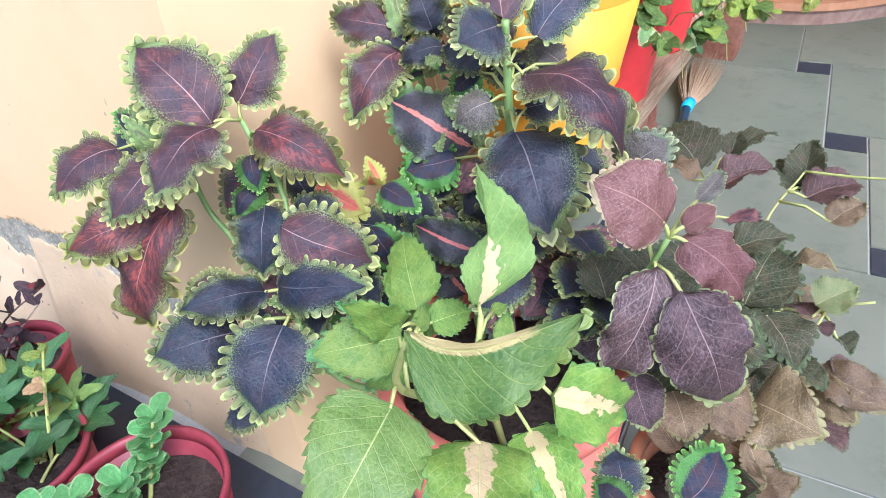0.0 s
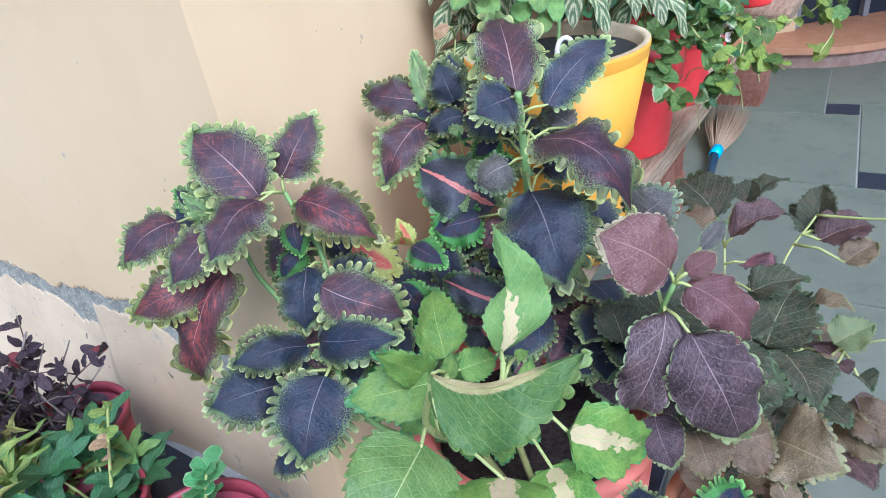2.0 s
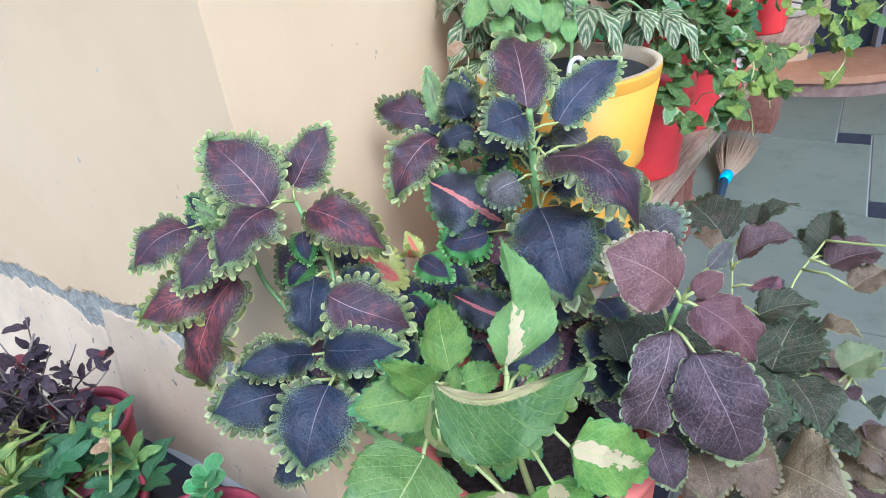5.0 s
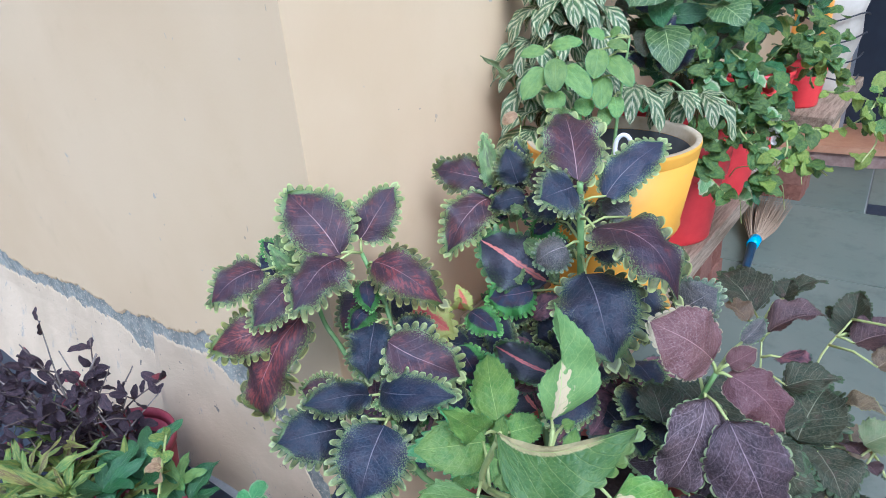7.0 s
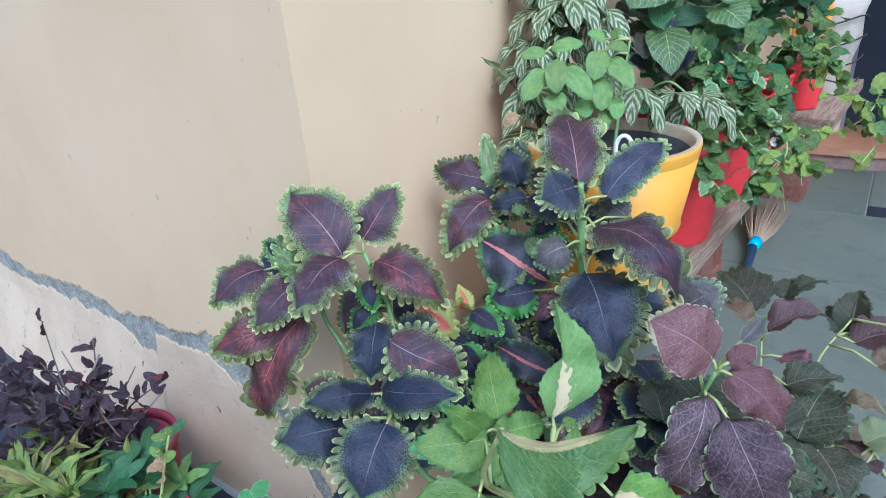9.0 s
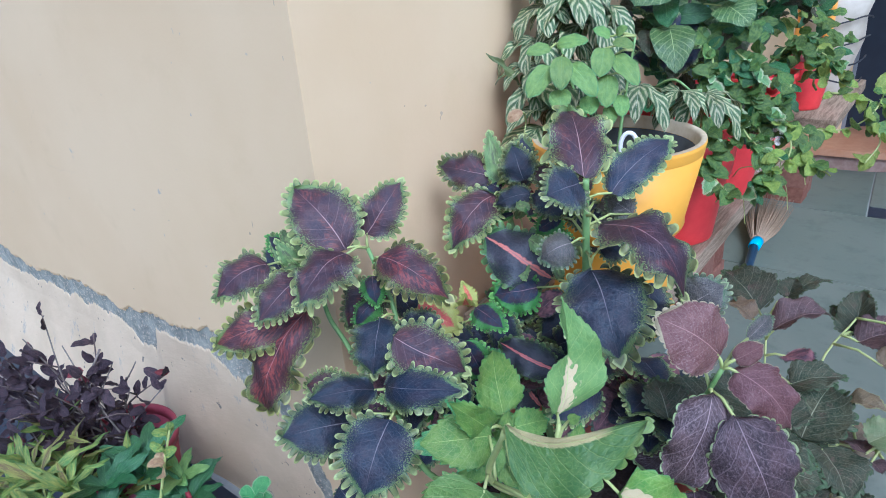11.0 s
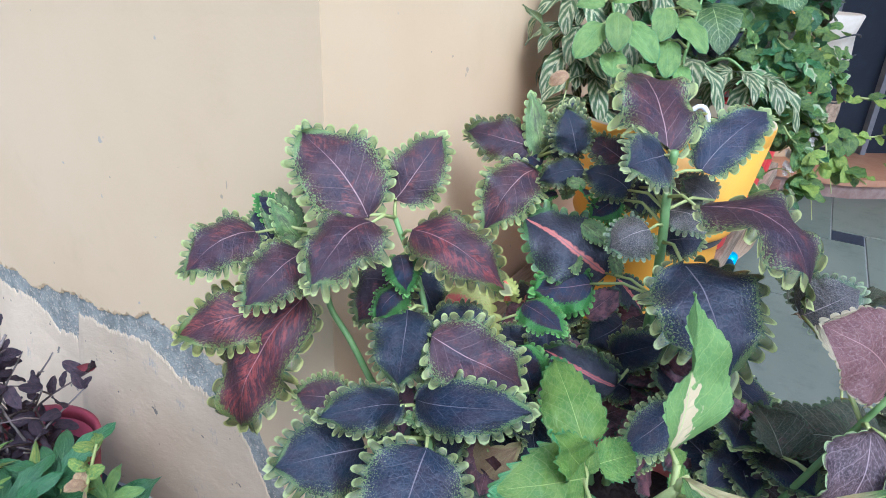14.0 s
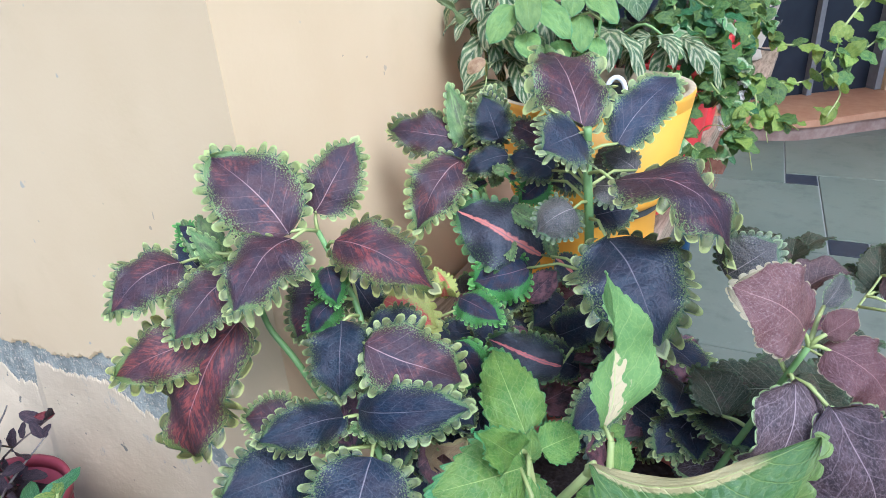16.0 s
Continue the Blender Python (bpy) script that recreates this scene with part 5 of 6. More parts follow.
def small_leaf(plant, style, base, tip, rng, aspect=0.5, shape=(0.45, 0.6), bend=0.08, fold=0.15, normal=None, tail=0.0):
    """A small leaf that shares its mesh with others of its kind."""
    base, tip = Vector(base), Vector(tip)
    n = Vector(normal or LIGHTWARD) + Vector([rng.uniform(-0.4, 0.4) for _ in range(3)])
    ob = new("leaf", proto(style, rng.randrange(3), shape, aspect, bend, fold, tail))
    ob.parent = plant
    ob.matrix_parent_inverse = Matrix.Translation(plant.location).inverted()
    ob.matrix_basis = frame_of(base, tip, n) @ Matrix.Diagonal((*[(tip - base).length] * 3, 1))
    return ob


def ball(rng, r=1.0):
    while True:
        v = Vector([rng.uniform(-1, 1) for _ in range(3)])
        if v.length < 1:
            return v * r


def fill(plant, styles, centre, size, n, length, rng, out=0.6, **kw):
    """Leaves of a crowded inside, in an egg-shaped space."""
    for _ in range(n):
        v = ball(rng)
        p = Vector(centre) + Vector((v.x * size[0], v.y * size[1], v.z * size[2]))
        d = (Vector((v.x, v.y, 0)) * out + ball(rng, 0.7) + Vector((0.1, -0.25, -0.1))).normalized()
        L = length * rng.uniform(0.7, 1.25)
        small_leaf(plant, rng.choice(styles), p - d * L * 0.5, p + d * L * 0.5, rng, **kw)


rng = random.Random(21)
# dark leaf styles put the shade deep inside the coleus into colour
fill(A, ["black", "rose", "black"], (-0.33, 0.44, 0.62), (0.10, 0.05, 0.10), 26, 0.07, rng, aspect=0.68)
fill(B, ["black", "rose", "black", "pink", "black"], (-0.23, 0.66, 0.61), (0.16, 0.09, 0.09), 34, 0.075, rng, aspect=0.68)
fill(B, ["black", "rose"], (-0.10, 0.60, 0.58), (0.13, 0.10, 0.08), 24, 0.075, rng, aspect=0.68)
fill(B, ["lime", "ring"], (-0.30, 0.70, 0.74), (0.09, 0.06, 0.07), 12, 0.04, rng, aspect=0.6)
fill(A, ["black", "dark", "ring"], (-0.27, 0.47, 0.60), (0.10, 0.07, 0.09), 20, 0.065, rng, aspect=0.68)
fill(E, ["rust", "dusk", "rust"], (0.12, 0.62, 0.34), (0.10, 0.07, 0.05), 16, 0.075, rng, aspect=0.66)
fill(G, ["green"], (-0.15, 0.42, 0.58), (0.07, 0.05, 0.06), 9, 0.06, rng, aspect=0.6)
fill(C, ["plum", "dusk", "dusk"], (0.04, 0.60, 0.58), (0.10, 0.08, 0.09), 18, 0.08, rng, aspect=0.66)
fill(E, ["dusk", "maroon", "rust", "dusk"], (0.14, 0.72, 0.47), (0.12, 0.12, 0.10), 26, 0.08, rng, aspect=0.66)

# soft green shrub in the yellow pot
O = thing("shrub", (-0.30, 0.96, 0.79), "soft green shrub with broad oval leaves growing in the yellow pot", "plant")
stems(O, [[(-0.30, 0.96, 0.785), (-0.34, 0.96, 0.87), (-0.385, 0.95, 1.005)], [(-0.28, 0.97, 0.785), (-0.28, 0.99, 0.9), (-0.27, 1.0, 1.015)], [(-0.31, 0.95, 0.785), (-0.33, 0.94, 0.9)]], STEM["green"], 0.004, 0.002)
leaf(O, "oval", (-0.380, 0.908, 1.006), (-0.411, 0.878, 1.000), 0.022, shape=(0.5, 0.6))
leaf(O, "oval", (-0.372, 0.913, 1.009), (-0.321, 0.929, 1.017), 0.024, shape=(0.5, 0.6))
leaf(O, "oval", (-0.359, 0.906, 0.994), (-0.341, 0.871, 0.945), 0.035, shape=(0.5, 0.6))
leaf(O, "oval", (-0.378, 0.905, 0.978), (-0.397, 0.860, 0.930), 0.037, shape=(0.5, 0.6))
leaf(O, "oval", (-0.350, 0.919, 0.979), (-0.292, 0.903, 0.931), 0.035, shape=(0.5, 0.6))
leaf(O, "oval", (-0.357, 0.897, 0.941), (-0.341, 0.874, 0.909), 0.035, shape=(0.5, 0.6))
leaf(O, "oval", (-0.322, 0.933, 0.925), (-0.305, 0.912, 0.898), 0.031, shape=(0.5, 0.6))
leaf(O, "oval", (-0.309, 0.965, 1.001), (-0.300, 0.928, 0.957), 0.036, shape=(0.5, 0.6))
leaf(O, "oval", (-0.296, 0.969, 0.988), (-0.237, 0.941, 0.946), 0.034, shape=(0.5, 0.6))
leaf(O, "oval", (-0.296, 0.952, 0.959), (-0.279, 0.916, 0.911), 0.034, shape=(0.5, 0.6))
leaf(O, "oval", (-0.298, 0.971, 1.009), (-0.261, 0.974, 1.001), 0.021, shape=(0.5, 0.6))
leaf(O, "oval", (-0.306, 0.980, 1.016), (-0.330, 0.960, 1.029), 0.021, shape=(0.5, 0.6))
leaf(O, "oval", (-0.298, 0.984, 1.019), (-0.277, 0.983, 1.032), 0.017, shape=(0.5, 0.6))
leaf(O, "oval", (-0.274, 0.955, 0.926), (-0.258, 0.931, 0.894), 0.026, shape=(0.5, 0.6))
leaf(O, "oval", (-0.287, 0.945, 0.908), (-0.274, 0.921, 0.881), 0.024, shape=(0.5, 0.6))
leaf(O, "oval", (-0.337, 0.921, 0.907), (-0.317, 0.903, 0.888), 0.026, shape=(0.5, 0.6))
Y = thing("young_shoot", (-0.47, 0.87, 0.62), "pale dried shoot leaning on the cream wall", "plant")
stems(Y, [[(-0.30, 0.74, 0.55), (-0.42, 0.86, 0.75), (-0.41, 0.875, 0.885)], [(-0.42, 0.86, 0.75), (-0.46, 0.98, 0.9), (-0.505, 1.03, 0.965)]], STEM["pale"], 0.002, 0.001)
leaf(Y, "dry", (-0.392, 0.834, 0.913), (-0.418, 0.826, 0.897), 0.020, shape=(0.5, 0.6))
leaf(Y, "olive", (-0.470, 0.955, 0.930), (-0.502, 0.893, 0.996), 0.013, shape=(0.5, 0.9))

# silver-striped trailing plant behind it
TUFTS = [(-0.457, 1.034, 1.062), (-0.411, 1.057, 1.054), (-0.458, 1.003, 1.006), (-0.418, 1.038, 1.012), (-0.382, 1.069, 1.028), (-0.441, 0.953, 0.933), (-0.396, 0.946, 0.896), (-0.406, 0.931, 0.863), (-0.382, 1.026, 0.964), (-0.349, 1.028, 0.955), (-0.441, 0.983, 0.964), (-0.285, 1.078, 0.920), (-0.224, 1.113, 0.905), (-0.184, 1.134, 0.899), (-0.364, 1.101, 1.055), (-0.459, 1.059, 1.109), (-0.405, 1.087, 1.115), (-0.392, 0.991, 0.929), (-0.403, 1.041, 1.080), (-0.469, 1.055, 1.143), (-0.415, 1.083, 1.144)]
K = thing("striped_plant", (-0.37, 1.33, 0.725), "trailing plant with drooping silver and green striped leaves", "plant")
stems(K, [[(-0.37, 1.33, 0.725), (-0.40, 1.19, 0.85), (-0.42, 1.14, 1.12)], [(-0.36, 1.33, 0.725), (-0.33, 1.20, 0.85), (-0.25, 1.13, 0.92), (-0.2, 1.12, 0.9)]], STEM["green"], 0.0035, 0.002)
rng = random.Random(8)
for p in TUFTS:
    p = Vector(p)
    for j in range(6):
        a = math.tau * j / 6 + rng.uniform(-0.4, 0.4)
        out = Vector((math.cos(a), math.sin(a) - 0.35, rng.uniform(-1.3, -0.4)))
        small_leaf(K, "stripe", p, p + out.normalized() * rng.uniform(0.075, 0.115), rng, aspect=0.34, shape=(0.55, 0.6), bend=0.2, fold=0.1, normal=(out.x, out.y - 0.4, 0.9))

# arrow-leaved climber
S = thing("arrowhead_plant", (-0.33, 1.40, 0.725), "climbing plant with large pale-veined arrow-shaped leaves", "plant")
stems(S, [[(-0.33, 1.40, 0.725), (-0.34, 1.39, 0.9), (-0.30, 1.40, 1.08)], [(-0.34, 1.41, 0.725), (-0.36, 1.40, 1.0), (-0.30, 1.45, 1.2)]], STEM["bark"], 0.006, 0.003)
leaf(S, "arrow", (-0.310, 1.282, 0.990), (-0.268, 1.215, 0.916), 0.080, shape=(0.25, 0.7), tail=0.12)
leaf(S, "arrow", (-0.330, 1.304, 1.112), (-0.369, 1.232, 1.040), 0.129, shape=(0.25, 0.7), tail=0.12)
leaf(S, "arrow", (-0.321, 1.337, 1.139), (-0.285, 1.343, 1.175), 0.116, shape=(0.25, 0.7), tail=0.12)
leaf(S, "arrow", (-0.271, 1.398, 1.094), (-0.204, 1.346, 1.035), 0.084, shape=(0.25, 0.7), tail=0.12)
leaf(S, "arrow", (-0.270, 1.449, 1.127), (-0.201, 1.407, 1.165), 0.109, shape=(0.25, 0.7), tail=0.12)
leaf(S, "arrow", (-0.277, 1.445, 1.013), (-0.227, 1.399, 0.973), 0.090, shape=(0.25, 0.7), tail=0.12)
leaf(S, "arrow", (-0.314, 1.469, 1.018), (-0.330, 1.401, 0.973), 0.069, shape=(0.25, 0.7), tail=0.12)
leaf(S, "arrow", (-0.226, 1.360, 1.028), (-0.166, 1.330, 0.994), 0.079, shape=(0.25, 0.7), tail=0.12)
rng = random.Random(3)
# dark leaf colours stand in for the shade in the climber's gaps
fill(S, ["black", "glossy", "dusk"], (-0.37, 1.36, 0.93), (0.11, 0.12, 0.14), 46, 0.08, rng, aspect=0.55)
fill(S, ["ivy", "ivy", "glossy"], (-0.20, 1.40, 0.98), (0.07, 0.08, 0.06), 34, 0.045, rng, aspect=0.6)
fill(S, ["croton", "ivy", "croton"], (-0.16, 1.62, 1.10), (0.12, 0.12, 0.07), 70, 0.07, rng, aspect=0.26)

# dense green bush behind the pots
N = thing("leafy_bush", (-0.34, 1.75, 0.725), "dense dark green bush with yellow-streaked leaves", "plant")
stems(N, [[(-0.34, 1.75, 0.725), (-0.33, 1.78, 0.95), (-0.27, 1.72, 1.12)], [(-0.34, 1.74, 0.725), (-0.25, 1.80, 0.95), (-0.20, 1.85, 1.08)]], STEM["bark"], 0.006, 0.003)
rng = random.Random(31)
fill(N, ["glossy", "dusk", "glossy"], (-0.30, 1.72, 1.05), (0.17, 0.16, 0.15), 120, 0.07, rng, aspect=0.42)
fill(N, ["croton", "glossy", "glossy"], (-0.24, 1.66, 1.10), (0.17, 0.12, 0.10), 70, 0.07, rng, aspect=0.24)
fill(N, ["glossy", "dusk", "croton"], (-0.25, 1.90, 1.02), (0.13, 0.12, 0.13), 80, 0.065, rng, aspect=0.36)
fill(N, ["glossy", "dusk", "croton"], (-0.25, 2.12, 0.99), (0.13, 0.16, 0.12), 70, 0.065, rng, aspect=0.36)
fill(N, ["glossy", "dusk", "glossy"], (-0.43, 2.0, 0.95), (0.08, 0.32, 0.18), 90, 0.07, rng, aspect=0.42)
fill(N, ["glossy", "dusk"], (-0.40, 1.40, 1.16), (0.10, 0.12, 0.12), 50, 0.07, rng, aspect=0.5)

# ivy-like runners over the red pots
VINES = [
    [(-0.258, 1.336, 0.919), (-0.188, 1.347, 0.874), (-0.136, 1.396, 0.808), (-0.064, 1.451, 0.770), (0.004, 1.508, 0.758), (0.050, 1.570, 0.785), (0.063, 1.635, 0.847)],
    [(-0.255, 1.346, 0.975), (-0.218, 1.292, 0.905), (-0.237, 1.270, 0.827), (-0.188, 1.269, 0.773)],
    [(-0.153, 1.365, 0.825), (-0.111, 1.334, 0.753), (-0.084, 1.299, 0.694), (-0.119, 1.264, 0.675)],
    [(-0.064, 1.451, 0.768), (-0.036, 1.419, 0.714), (0.012, 1.395, 0.688)],
    [(-0.153, 1.301, 0.781), (-0.200, 1.252, 0.728), (-0.142, 1.227, 0.677)],
    [(0.048, 1.566, 0.767), (0.076, 1.538, 0.733), (0.059, 1.504, 0.690)],
    [(-0.040, 1.590, 0.818), (0.015, 1.595, 0.815), (0.076, 1.595, 0.794), (0.13, 1.62, 0.83), (0.17, 1.66, 0.90)],
    [(0.063, 1.635, 0.847), (0.10, 1.69, 0.90), (0.15, 1.72, 0.93), (0.21, 1.75, 0.91)],
    [(-0.105, 1.484, 0.853), (-0.109, 1.431, 0.803), (-0.070, 1.391, 0.743), (-0.080, 1.342, 0.693)],
    [(-0.203, 1.375, 0.938), (-0.150, 1.360, 0.897), (-0.151, 1.348, 0.841), (-0.091, 1.371, 0.800)],
    [(-0.25, 2.06, 0.80), (-0.20, 2.02, 0.85), (-0.14, 2.08, 0.83), (-0.10, 2.20, 0.76), (-0.07, 2.26, 0.70)],
    [(-0.28, 2.08, 0.78), (-0.22, 2.20, 0.86), (-0.17, 2.28, 0.80), (-0.16, 2.32, 0.72)],
    [(-0.246, 1.311, 0.877), (-0.181, 1.298, 0.838), (-0.128, 1.294, 0.774), (-0.066, 1.295, 0.740)]]
I = thing("trailing_vine", (-0.33, 1.5, 0.73), "light green vine trailing over the red pots", "plant")
rng = random.Random(12)
for line in VINES:
    pts = smooth_line(line, 6)
    bm = bmesh.new()
    tube(bm, pts, 0.0026, 0.0015, 6)
    part("runner", bm, STEM["pale"], I)
    for p, q in zip(pts, pts[1:]):
        for _ in range(rng.choice((0, 1, 1, 2)) if p.x > -0.08 else 2):
            s = p.lerp(q, rng.random())
            d = (ball(rng) + Vector((0.15, -0.3, -0.2))).normalized()
            L = rng.uniform(0.024, 0.050)
            small_leaf(I, rng.choice(["ivy", "ivy", "ivy", "ivy", "glossy", "ivy", "ivy", "cream"]) if s.x < -0.1 else rng.choice(["ivy", "vine"]), s, s + d * L, rng, aspect=0.72, shape=(0.40, 0.72), bend=0.08, fold=0.16, tail=0.05)
fill(I, ["ivy", "ivy", "vine", "glossy"], (-0.17, 2.14, 0.79), (0.09, 0.11, 0.07), 22, 0.048, rng, aspect=0.75, shape=(0.36, 0.78), tail=0.08)
fill(I, ["ivy", "glossy", "ivy"], (-0.16, 2.36, 0.86), (0.07, 0.14, 0.11), 26, 0.05, rng, aspect=0.75, shape=(0.36, 0.78), tail=0.08)
fill(I, ["ivy", "ivy", "dusk"], (-0.25, 1.56, 0.86), (0.08, 0.16, 0.07), 34, 0.05, rng, aspect=0.75, shape=(0.32, 0.55), tail=0.08)
fill(I, ["ivy", "glossy", "glossy", "ivy", "dusk"], (-0.17, 1.50, 0.80), (0.07, 0.20, 0.09), 38, 0.042, rng, aspect=0.7, shape=(0.36, 0.78), tail=0.08)
PETAL = plain("white_petals", (0.62, 0.58, 0.48), (0.70, 0.66, 0.56), 60, 0.7)
for x, y, z in ((-0.125, 1.36, 0.74), (-0.115, 1.38, 0.71), (-0.135, 1.42, 0.69), (-0.10, 1.40, 0.76)):
    bm = bmesh.new()
    for _ in range(9):
        c = Vector((x, y, z)) + ball(rng, 0.016)
        for j in range(5):
            t0, t1 = j * math.tau / 5 + x * 90, (j + 0.8) * math.tau / 5 + x * 90
            bm.faces.new([bm.verts.new(c), bm.verts.new(c + 0.0055 * Vector((math.cos(t0), -0.5, math.sin(t0)))), bm.verts.new(c + 0.0055 * Vector((math.cos(t1), -0.5, math.sin(t1))))])
    part("blossom", bm, PETAL, I, "cluster of tiny white flowers", smooth=False)
for k in range(5):
    p = Vector((-0.19 + 0.02 * k, 1.32 + 0.04 * k, 0.62 + 0.05 * (k % 3)))
    bm = bmesh.new()
    tube(bm, smooth_line([p, p + Vector((0.02, -0.02, 0.03)), p + Vector((0.05, 0.01, 0.02)), p + Vector((0.07, -0.02, -0.03))], 4), 0.0014, 0.001, 5)
    part("tendril", bm, STEM["pale"], I)

# dark purple shrub by the wall
TWIGS = [(-1.129, 0.171, 0.529), (-1.102, 0.157, 0.472), (-1.064, 0.134, 0.399), (-1.045, 0.170, 0.381), (-1.016, 0.198, 0.346), (-1.149, 0.173, 0.571), (-1.116, 0.124, 0.487), (-1.132, 0.263, 0.579), (-1.101, 0.268, 0.519), (-1.086, 0.323, 0.522), (-1.052, 0.329, 0.463), (-1.032, 0.363, 0.450), (-0.993, 0.406, 0.414), (-1.120, 0.182, 0.514), (-1.087, 0.190, 0.456), (-1.059, 0.270, 0.443), (-1.017, 0.330, 0.407), (-1.088, 0.136, 0.440), (-1.051, 0.211, 0.404), (-1.130, 0.218, 0.552), (-0.988, 0.377, 0.389)]
D = thing("purple_shrub", (-1.08, 0.31, 0.22), "twiggy dark purple shrub against the stained wall", "plant")
rng = random.Random(6)
for k, tipp in enumerate(TWIGS):
    root = Vector((-1.08 + 0.04 * math.cos(k * 2.4), 0.31 + 0.04 * math.sin(k * 2.4), 0.20))
    tipp = Vector(tipp)
    tipp.y = min(tipp.y, FACE - (0.04 if tipp.x > -1.1 else 0.13))
    pts = smooth_line([root, root.lerp(tipp, 0.5) + Vector((0.03 * math.sin(k), -0.02, 0.03)), tipp], 6)
    bm = bmesh.new()
    tube(bm, pts, 0.0028, 0.0012, 6)
    part("twig", bm, STEM["bark" if k % 3 else "purple"], D)
    for s in range(2):
        p = pts[5 + 3 * s]
        q = p + Vector((rng.uniform(-0.07, 0.07), rng.uniform(-0.08, 0.0), rng.uniform(0.02, 0.07)))
        bm = bmesh.new()
        tube(bm, [p, p.lerp(q, 0.5) + Vector((0, 0, 0.008)), q], 0.0018, 0.001, 5)
        part("twig", bm, STEM["purple"], D)
        pts += [p.lerp(q, 0.5), q, q]
    for p in pts[3:]:
        for _ in range(rng.choice((0, 0, 1, 2))):
            d = (ball(rng) + Vector((0, -0.35, 0.45))).normalized()
            small_leaf(D, "winered" if rng.random() < 0.03 else "wine", p, p + d * rng.uniform(0.026, 0.046), rng, aspect=0.48, shape=(0.5, 0.65), fold=0.3)

for k in range(7):
    root = Vector((-1.10 + 0.05 * math.cos(k * 1.9), 0.29, 0.20))
    top = Vector((-1.46 - 0.04 * k, 0.26 + 0.02 * math.sin(k * 2.0), 0.20 + 0.06 * math.sin(k * 1.3)))
    bm = bmesh.new()
    tube(bm, smooth_line([root, root.lerp(top, 0.5) + Vector((0, -0.02, 0.05)), top], 5), 0.003, 0.0014, 6)
    part("twig", bm, STEM["bark"], D)
bm = bmesh.new()
tube(bm, smooth_line([(-1.12, 0.25, 0.205), (-1.12, 0.205, 0.32), (-1.09, 0.253, 0.389), (-1.06, 0.316, 0.497)], 5), 0.0040, 0.0024, 7)
part("twig", bm, STEM["bark"], D, "long pale bare twig")
for k in range(22):
    root = Vector((-1.10 + 0.05 * math.cos(k * 1.9), 0.30 + 0.05 * math.sin(k * 1.9), 0.20))
    top = root + Vector((rng.uniform(-0.22, 0.10), rng.uniform(-0.12, 0.0), rng.uniform(0.10, 0.19)))
    bm = bmesh.new()
    tube(bm, smooth_line([root, root.lerp(top, 0.5) + Vector((rng.uniform(-0.02, 0.02), 0, 0.01)), top], 4), 0.0026, 0.0014, 6)
    part("twig", bm, STEM["bark"], D)
fill(D, ["wine"] * 30 + ["winered"], (-1.60, 0.29, 0.18), (0.15, 0.07, 0.08), 70, 0.036, rng, aspect=0.46, shape=(0.5, 0.75), fold=0.3)
fill(D, ["wine"] * 30 + ["winered"], (-1.36, 0.22, 0.20), (0.20, 0.10, 0.12), 40, 0.040, rng, aspect=0.46, fold=0.3)
fill(D, ["wine"] * 30 + ["winered"], (-1.20, 0.29, 0.28), (0.24, 0.10, 0.12), 46, 0.042, rng, aspect=0.48, fold=0.3)

# plants in the small red pots
M = thing("leafy_plant", (-0.81, 0.19, 0.24), "green plant with glossy pointed leaves in a red pot", "plant")
rng = random.Random(15)
for k in range(9):
    top = Vector((-0.85 + 0.09 * rng.uniform(-1, 1), 0.22 + 0.08 * rng.uniform(-1, 1), 0.26 + 0.10 * rng.random()))
    root = Vector((-0.81 + 0.03 * rng.uniform(-1, 1), 0.19 + 0.03 * rng.uniform(-1, 1), 0.235))
    stems(M, [[root, root.lerp(top, 0.5) + Vector((0, 0, 0.01)), top]], STEM["pale"], 0.003, 0.0015)
    for j in range(6):
        a = j * 2.4 + k
        d = Vector((math.cos(a), math.sin(a), 0.45)).normalized()
        small_leaf(M, "oval" if k == 6 else "glossy", top, top + d * rng.uniform(0.06, 0.105), rng, aspect=0.36, shape=(0.5, 0.66), normal=(0, -0.2, 1))
stems(M, [[(-0.80, 0.215, 0.235), (-0.79, 0.242, 0.324), (-0.78, 0.263, 0.394), (-0.77, 0.287, 0.465)]], STEM["pale"], 0.0032, 0.002)
for k in range(9):
    p = Vector((-0.784 + 0.0016 * k, 0.255 + 0.0035 * k, 0.372 + 0.0115 * k))
    a = k * 2.4
    small_leaf(M, "dry" if k < 3 else "croton", p, p + Vector((math.cos(a), math.sin(a) - 0.3, 0.5)).normalized() * (0.034 - 0.0012 * k), rng, aspect=0.6, shape=(0.5, 0.5), fold=0.4)
H = thing("yellow_leaved_plant", (-1.03, 0.13, FLOOR), "bushy plant with narrow yellow and pink-blushed leaves", "plant")
for k in range(18):
    top = Vector((-1.0 + 0.13 * rng.uniform(-1, 1), 0.14 + 0.09 * rng.uniform(-1, 1), 0.27 + 0.11 * rng.random()))
    root = Vector((-1.03 + 0.03 * rng.uniform(-1, 1), 0.13 + 0.03 * rng.uniform(-1, 1), FLOOR - 0.004))
    stems(H, [[root, root.lerp(top, 0.6), top]], STEM["pale"], 0.0035, 0.0015)
    for j in range(8):
        a = j * 2.4 + k
        d = Vector((math.cos(a), math.sin(a), rng.uniform(0.2, 1.2))).normalized()
        small_leaf(H, rng.choice(["croton", "blush", "croton"]), top, top + d * rng.uniform(0.05, 0.125), rng, aspect=0.18, shape=(0.55, 0.85), bend=0.15, normal=(0, -0.2, 1))
Q = thing("succulent", (-0.57, 0.235, 0.24), "plump light green succulent sprigs in a red pot", "plant")
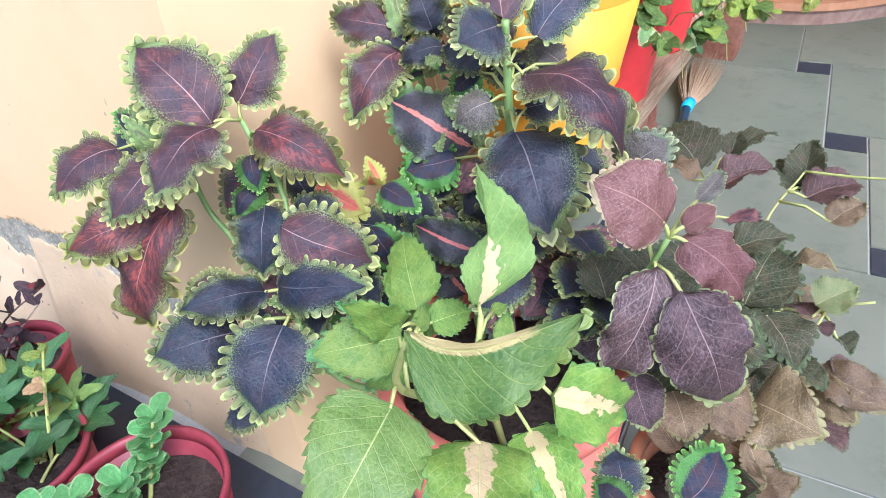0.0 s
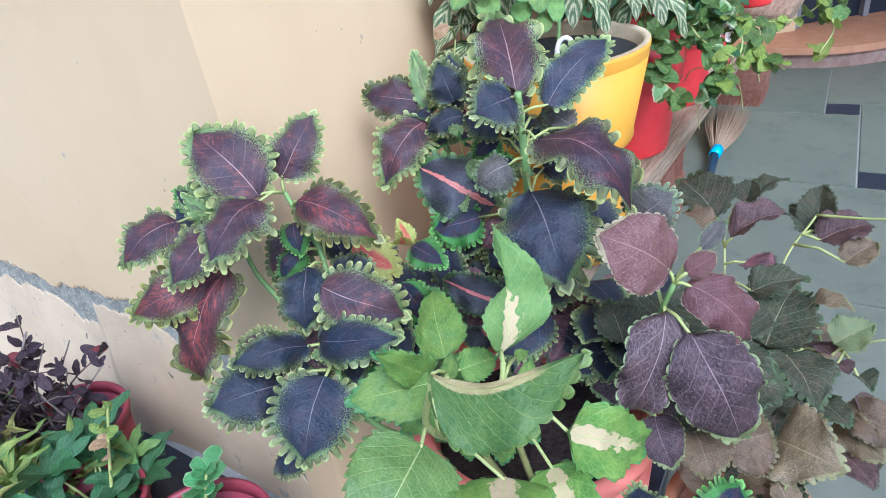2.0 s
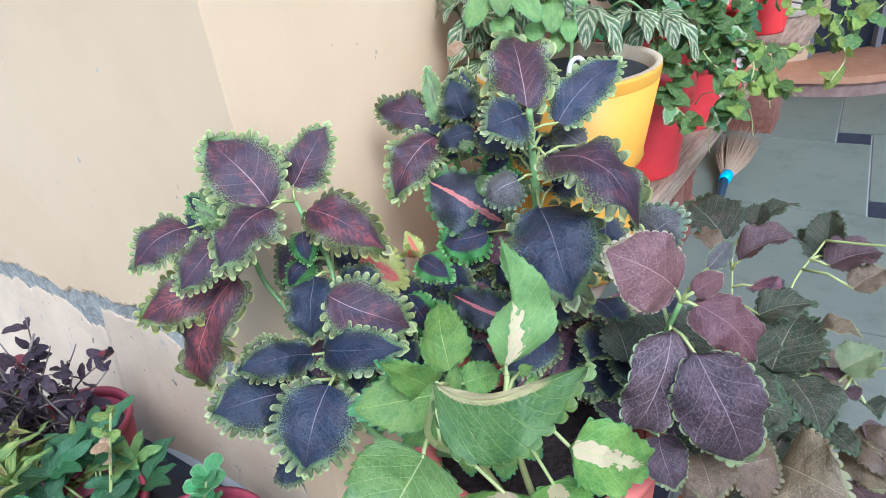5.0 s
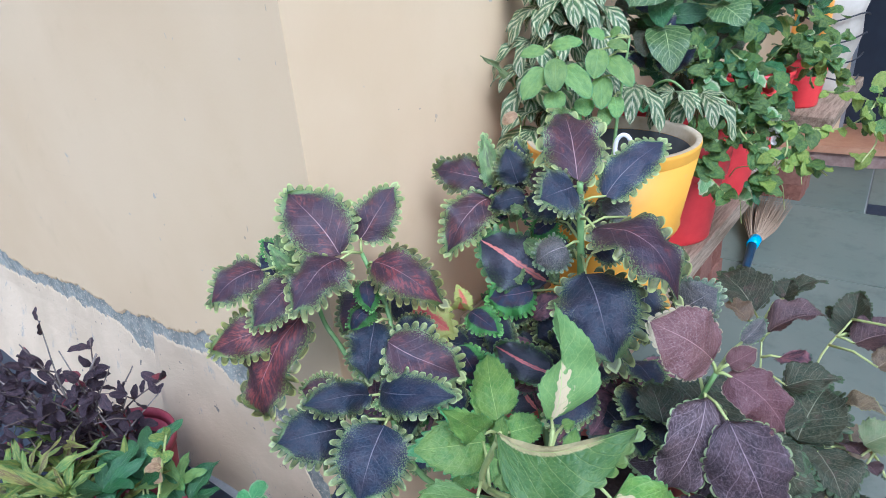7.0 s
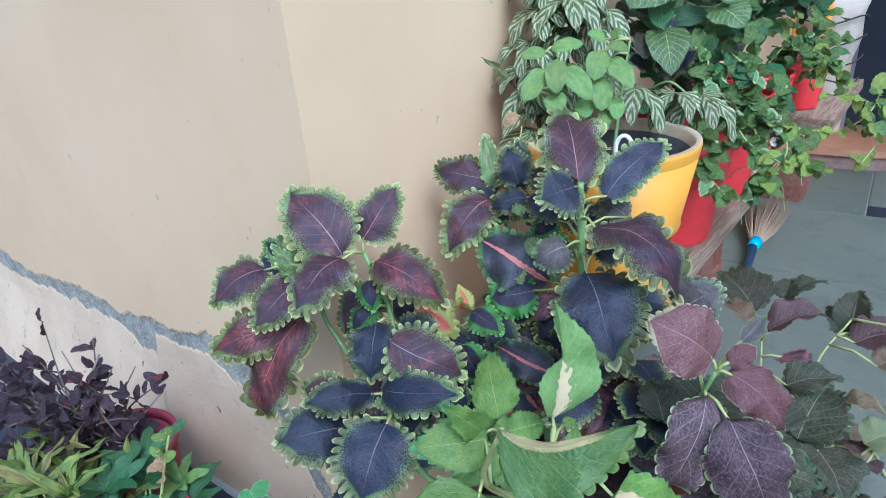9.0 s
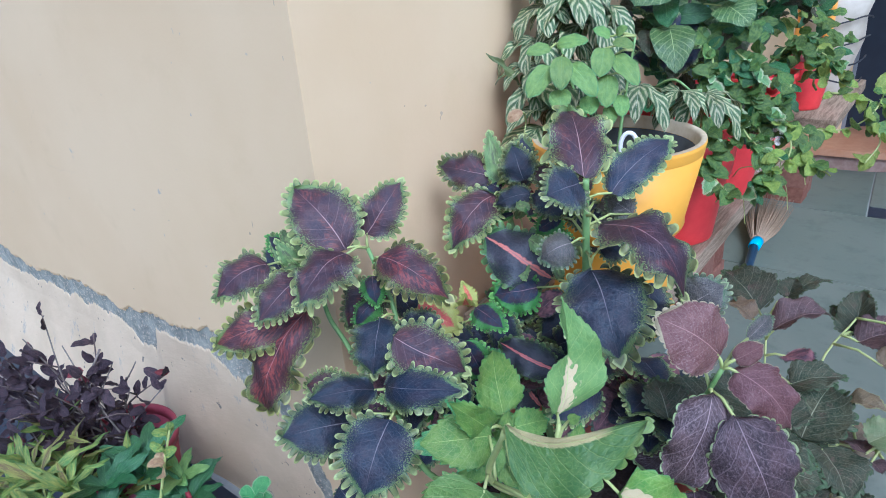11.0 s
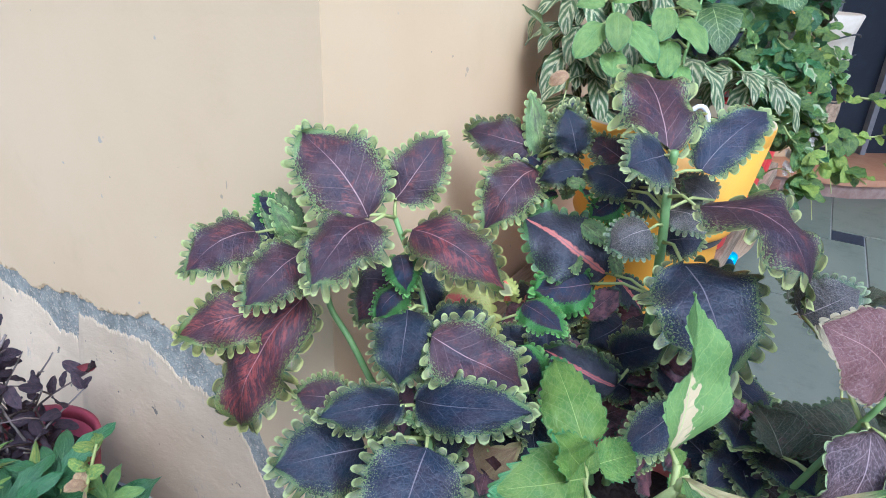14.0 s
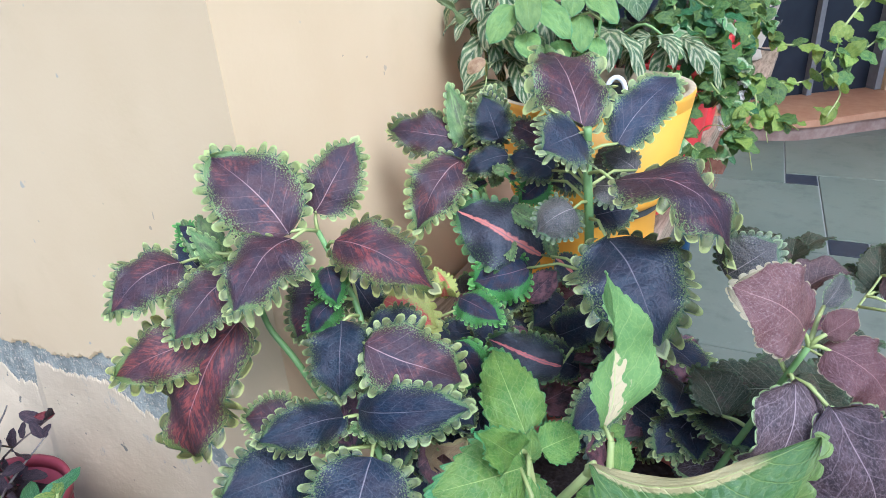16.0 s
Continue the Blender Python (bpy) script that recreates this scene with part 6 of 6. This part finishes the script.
SPRIGS = [((-0.60, 0.25, 0.235), (-0.60, 0.31, 0.37)), ((-0.585, 0.20, 0.235), (-0.60, 0.23, 0.31)), ((-0.62, 0.16, 0.235), (-0.64, 0.18, 0.31)), ((-0.57, 0.14, 0.235), (-0.585, 0.14, 0.31)),
          ((-0.65, 0.18, 0.235), (-0.67, 0.15, 0.31)), ((-0.61, 0.13, 0.235), (-0.62, 0.11, 0.31))]
for root, top in SPRIGS:
    root, top = Vector(root), Vector(top)
    stems(Q, [[root, root.lerp(top, 0.5), top]], STEM["pale"], 0.004, 0.002)
    for i in range(7):
        p = root.lerp(top, 0.3 + 0.7 * i / 6)
        for j in range(4):
            a = j * math.pi / 2 + i * 0.8
            d = Vector((math.cos(a), math.sin(a), 0.5)).normalized()
            small_leaf(Q, "plump", p, p + d * rng.uniform(0.026, 0.042), rng, aspect=0.72, shape=(0.5, 0.32), bend=0.12, normal=(0, 0, 1))

# ---- loop of white cord by the yellow pot ----
bm = bmesh.new()
tube(bm, [(-0.215 + 0.012 * math.cos(a), 0.86 + 0.004 * math.cos(a), 0.868 + 0.022 * math.sin(a)) for a in [k * math.tau * 0.9 / 16 for k in range(17)]], 0.0035, 0.0035, 8)
tagged(part("cord_loop", bm, CORD), "small loop of white cord on the yellow pot's lip", "cord")

# ---- floor tiles: large slates with small black inlays ----
TA, TB, TURNED = 0.68, 0.128, radians(3)
big = part("tile", block(bmesh.new(), (0.003, 0.003, -0.02), (TA - 0.003, TA - 0.003, 0.005), 0.0025), SLATE, smooth=False)
tiny = part("inlay", block(bmesh.new(), (0.003, 0.003, -0.02), (TB - 0.003, TB - 0.003, 0.004), 0.002), INLAY, smooth=False)
SPIN = Matrix.Rotation(TURNED, 4, "Z")
corner = Vector((0.178, 2.283, FLOOR - 0.005)) - SPIN @ Vector((TA, 0, 0))
first = [True, True]
for i in range(-10, 13):
    for j in range(-11, 12):
        p = corner + SPIN @ Vector((TA * i - TB * j, TB * i + TA * j, 0))
        if not (-3.6 < p.x + TA / 2 < 4.4 and -3.2 < p.y + TA / 2 < 4.3):
            continue
        if p.x + TA < EDGE and p.y > -TA / 2:
            continue
        for src, off, k in ((big, Vector((0, 0, 0)), 0), (tiny, Vector((TA, 0, 0)), 1)):
            ob = src if first[k] else new(src.name.split(".")[0], src.data)
            first[k] = False
            ob.parent = floor
            ob.matrix_basis = Matrix.Translation(p + SPIN @ off) @ SPIN
border = tagged(part("floor_border", block(bmesh.new(), (-4.0, 0.02, FLOOR - 0.02), (-0.36, FACE - 0.03, FLOOR + 0.003), 0.002), BLACKSTONE, smooth=False), "black stone border along the foot of the wall", "floor", kind="structure")
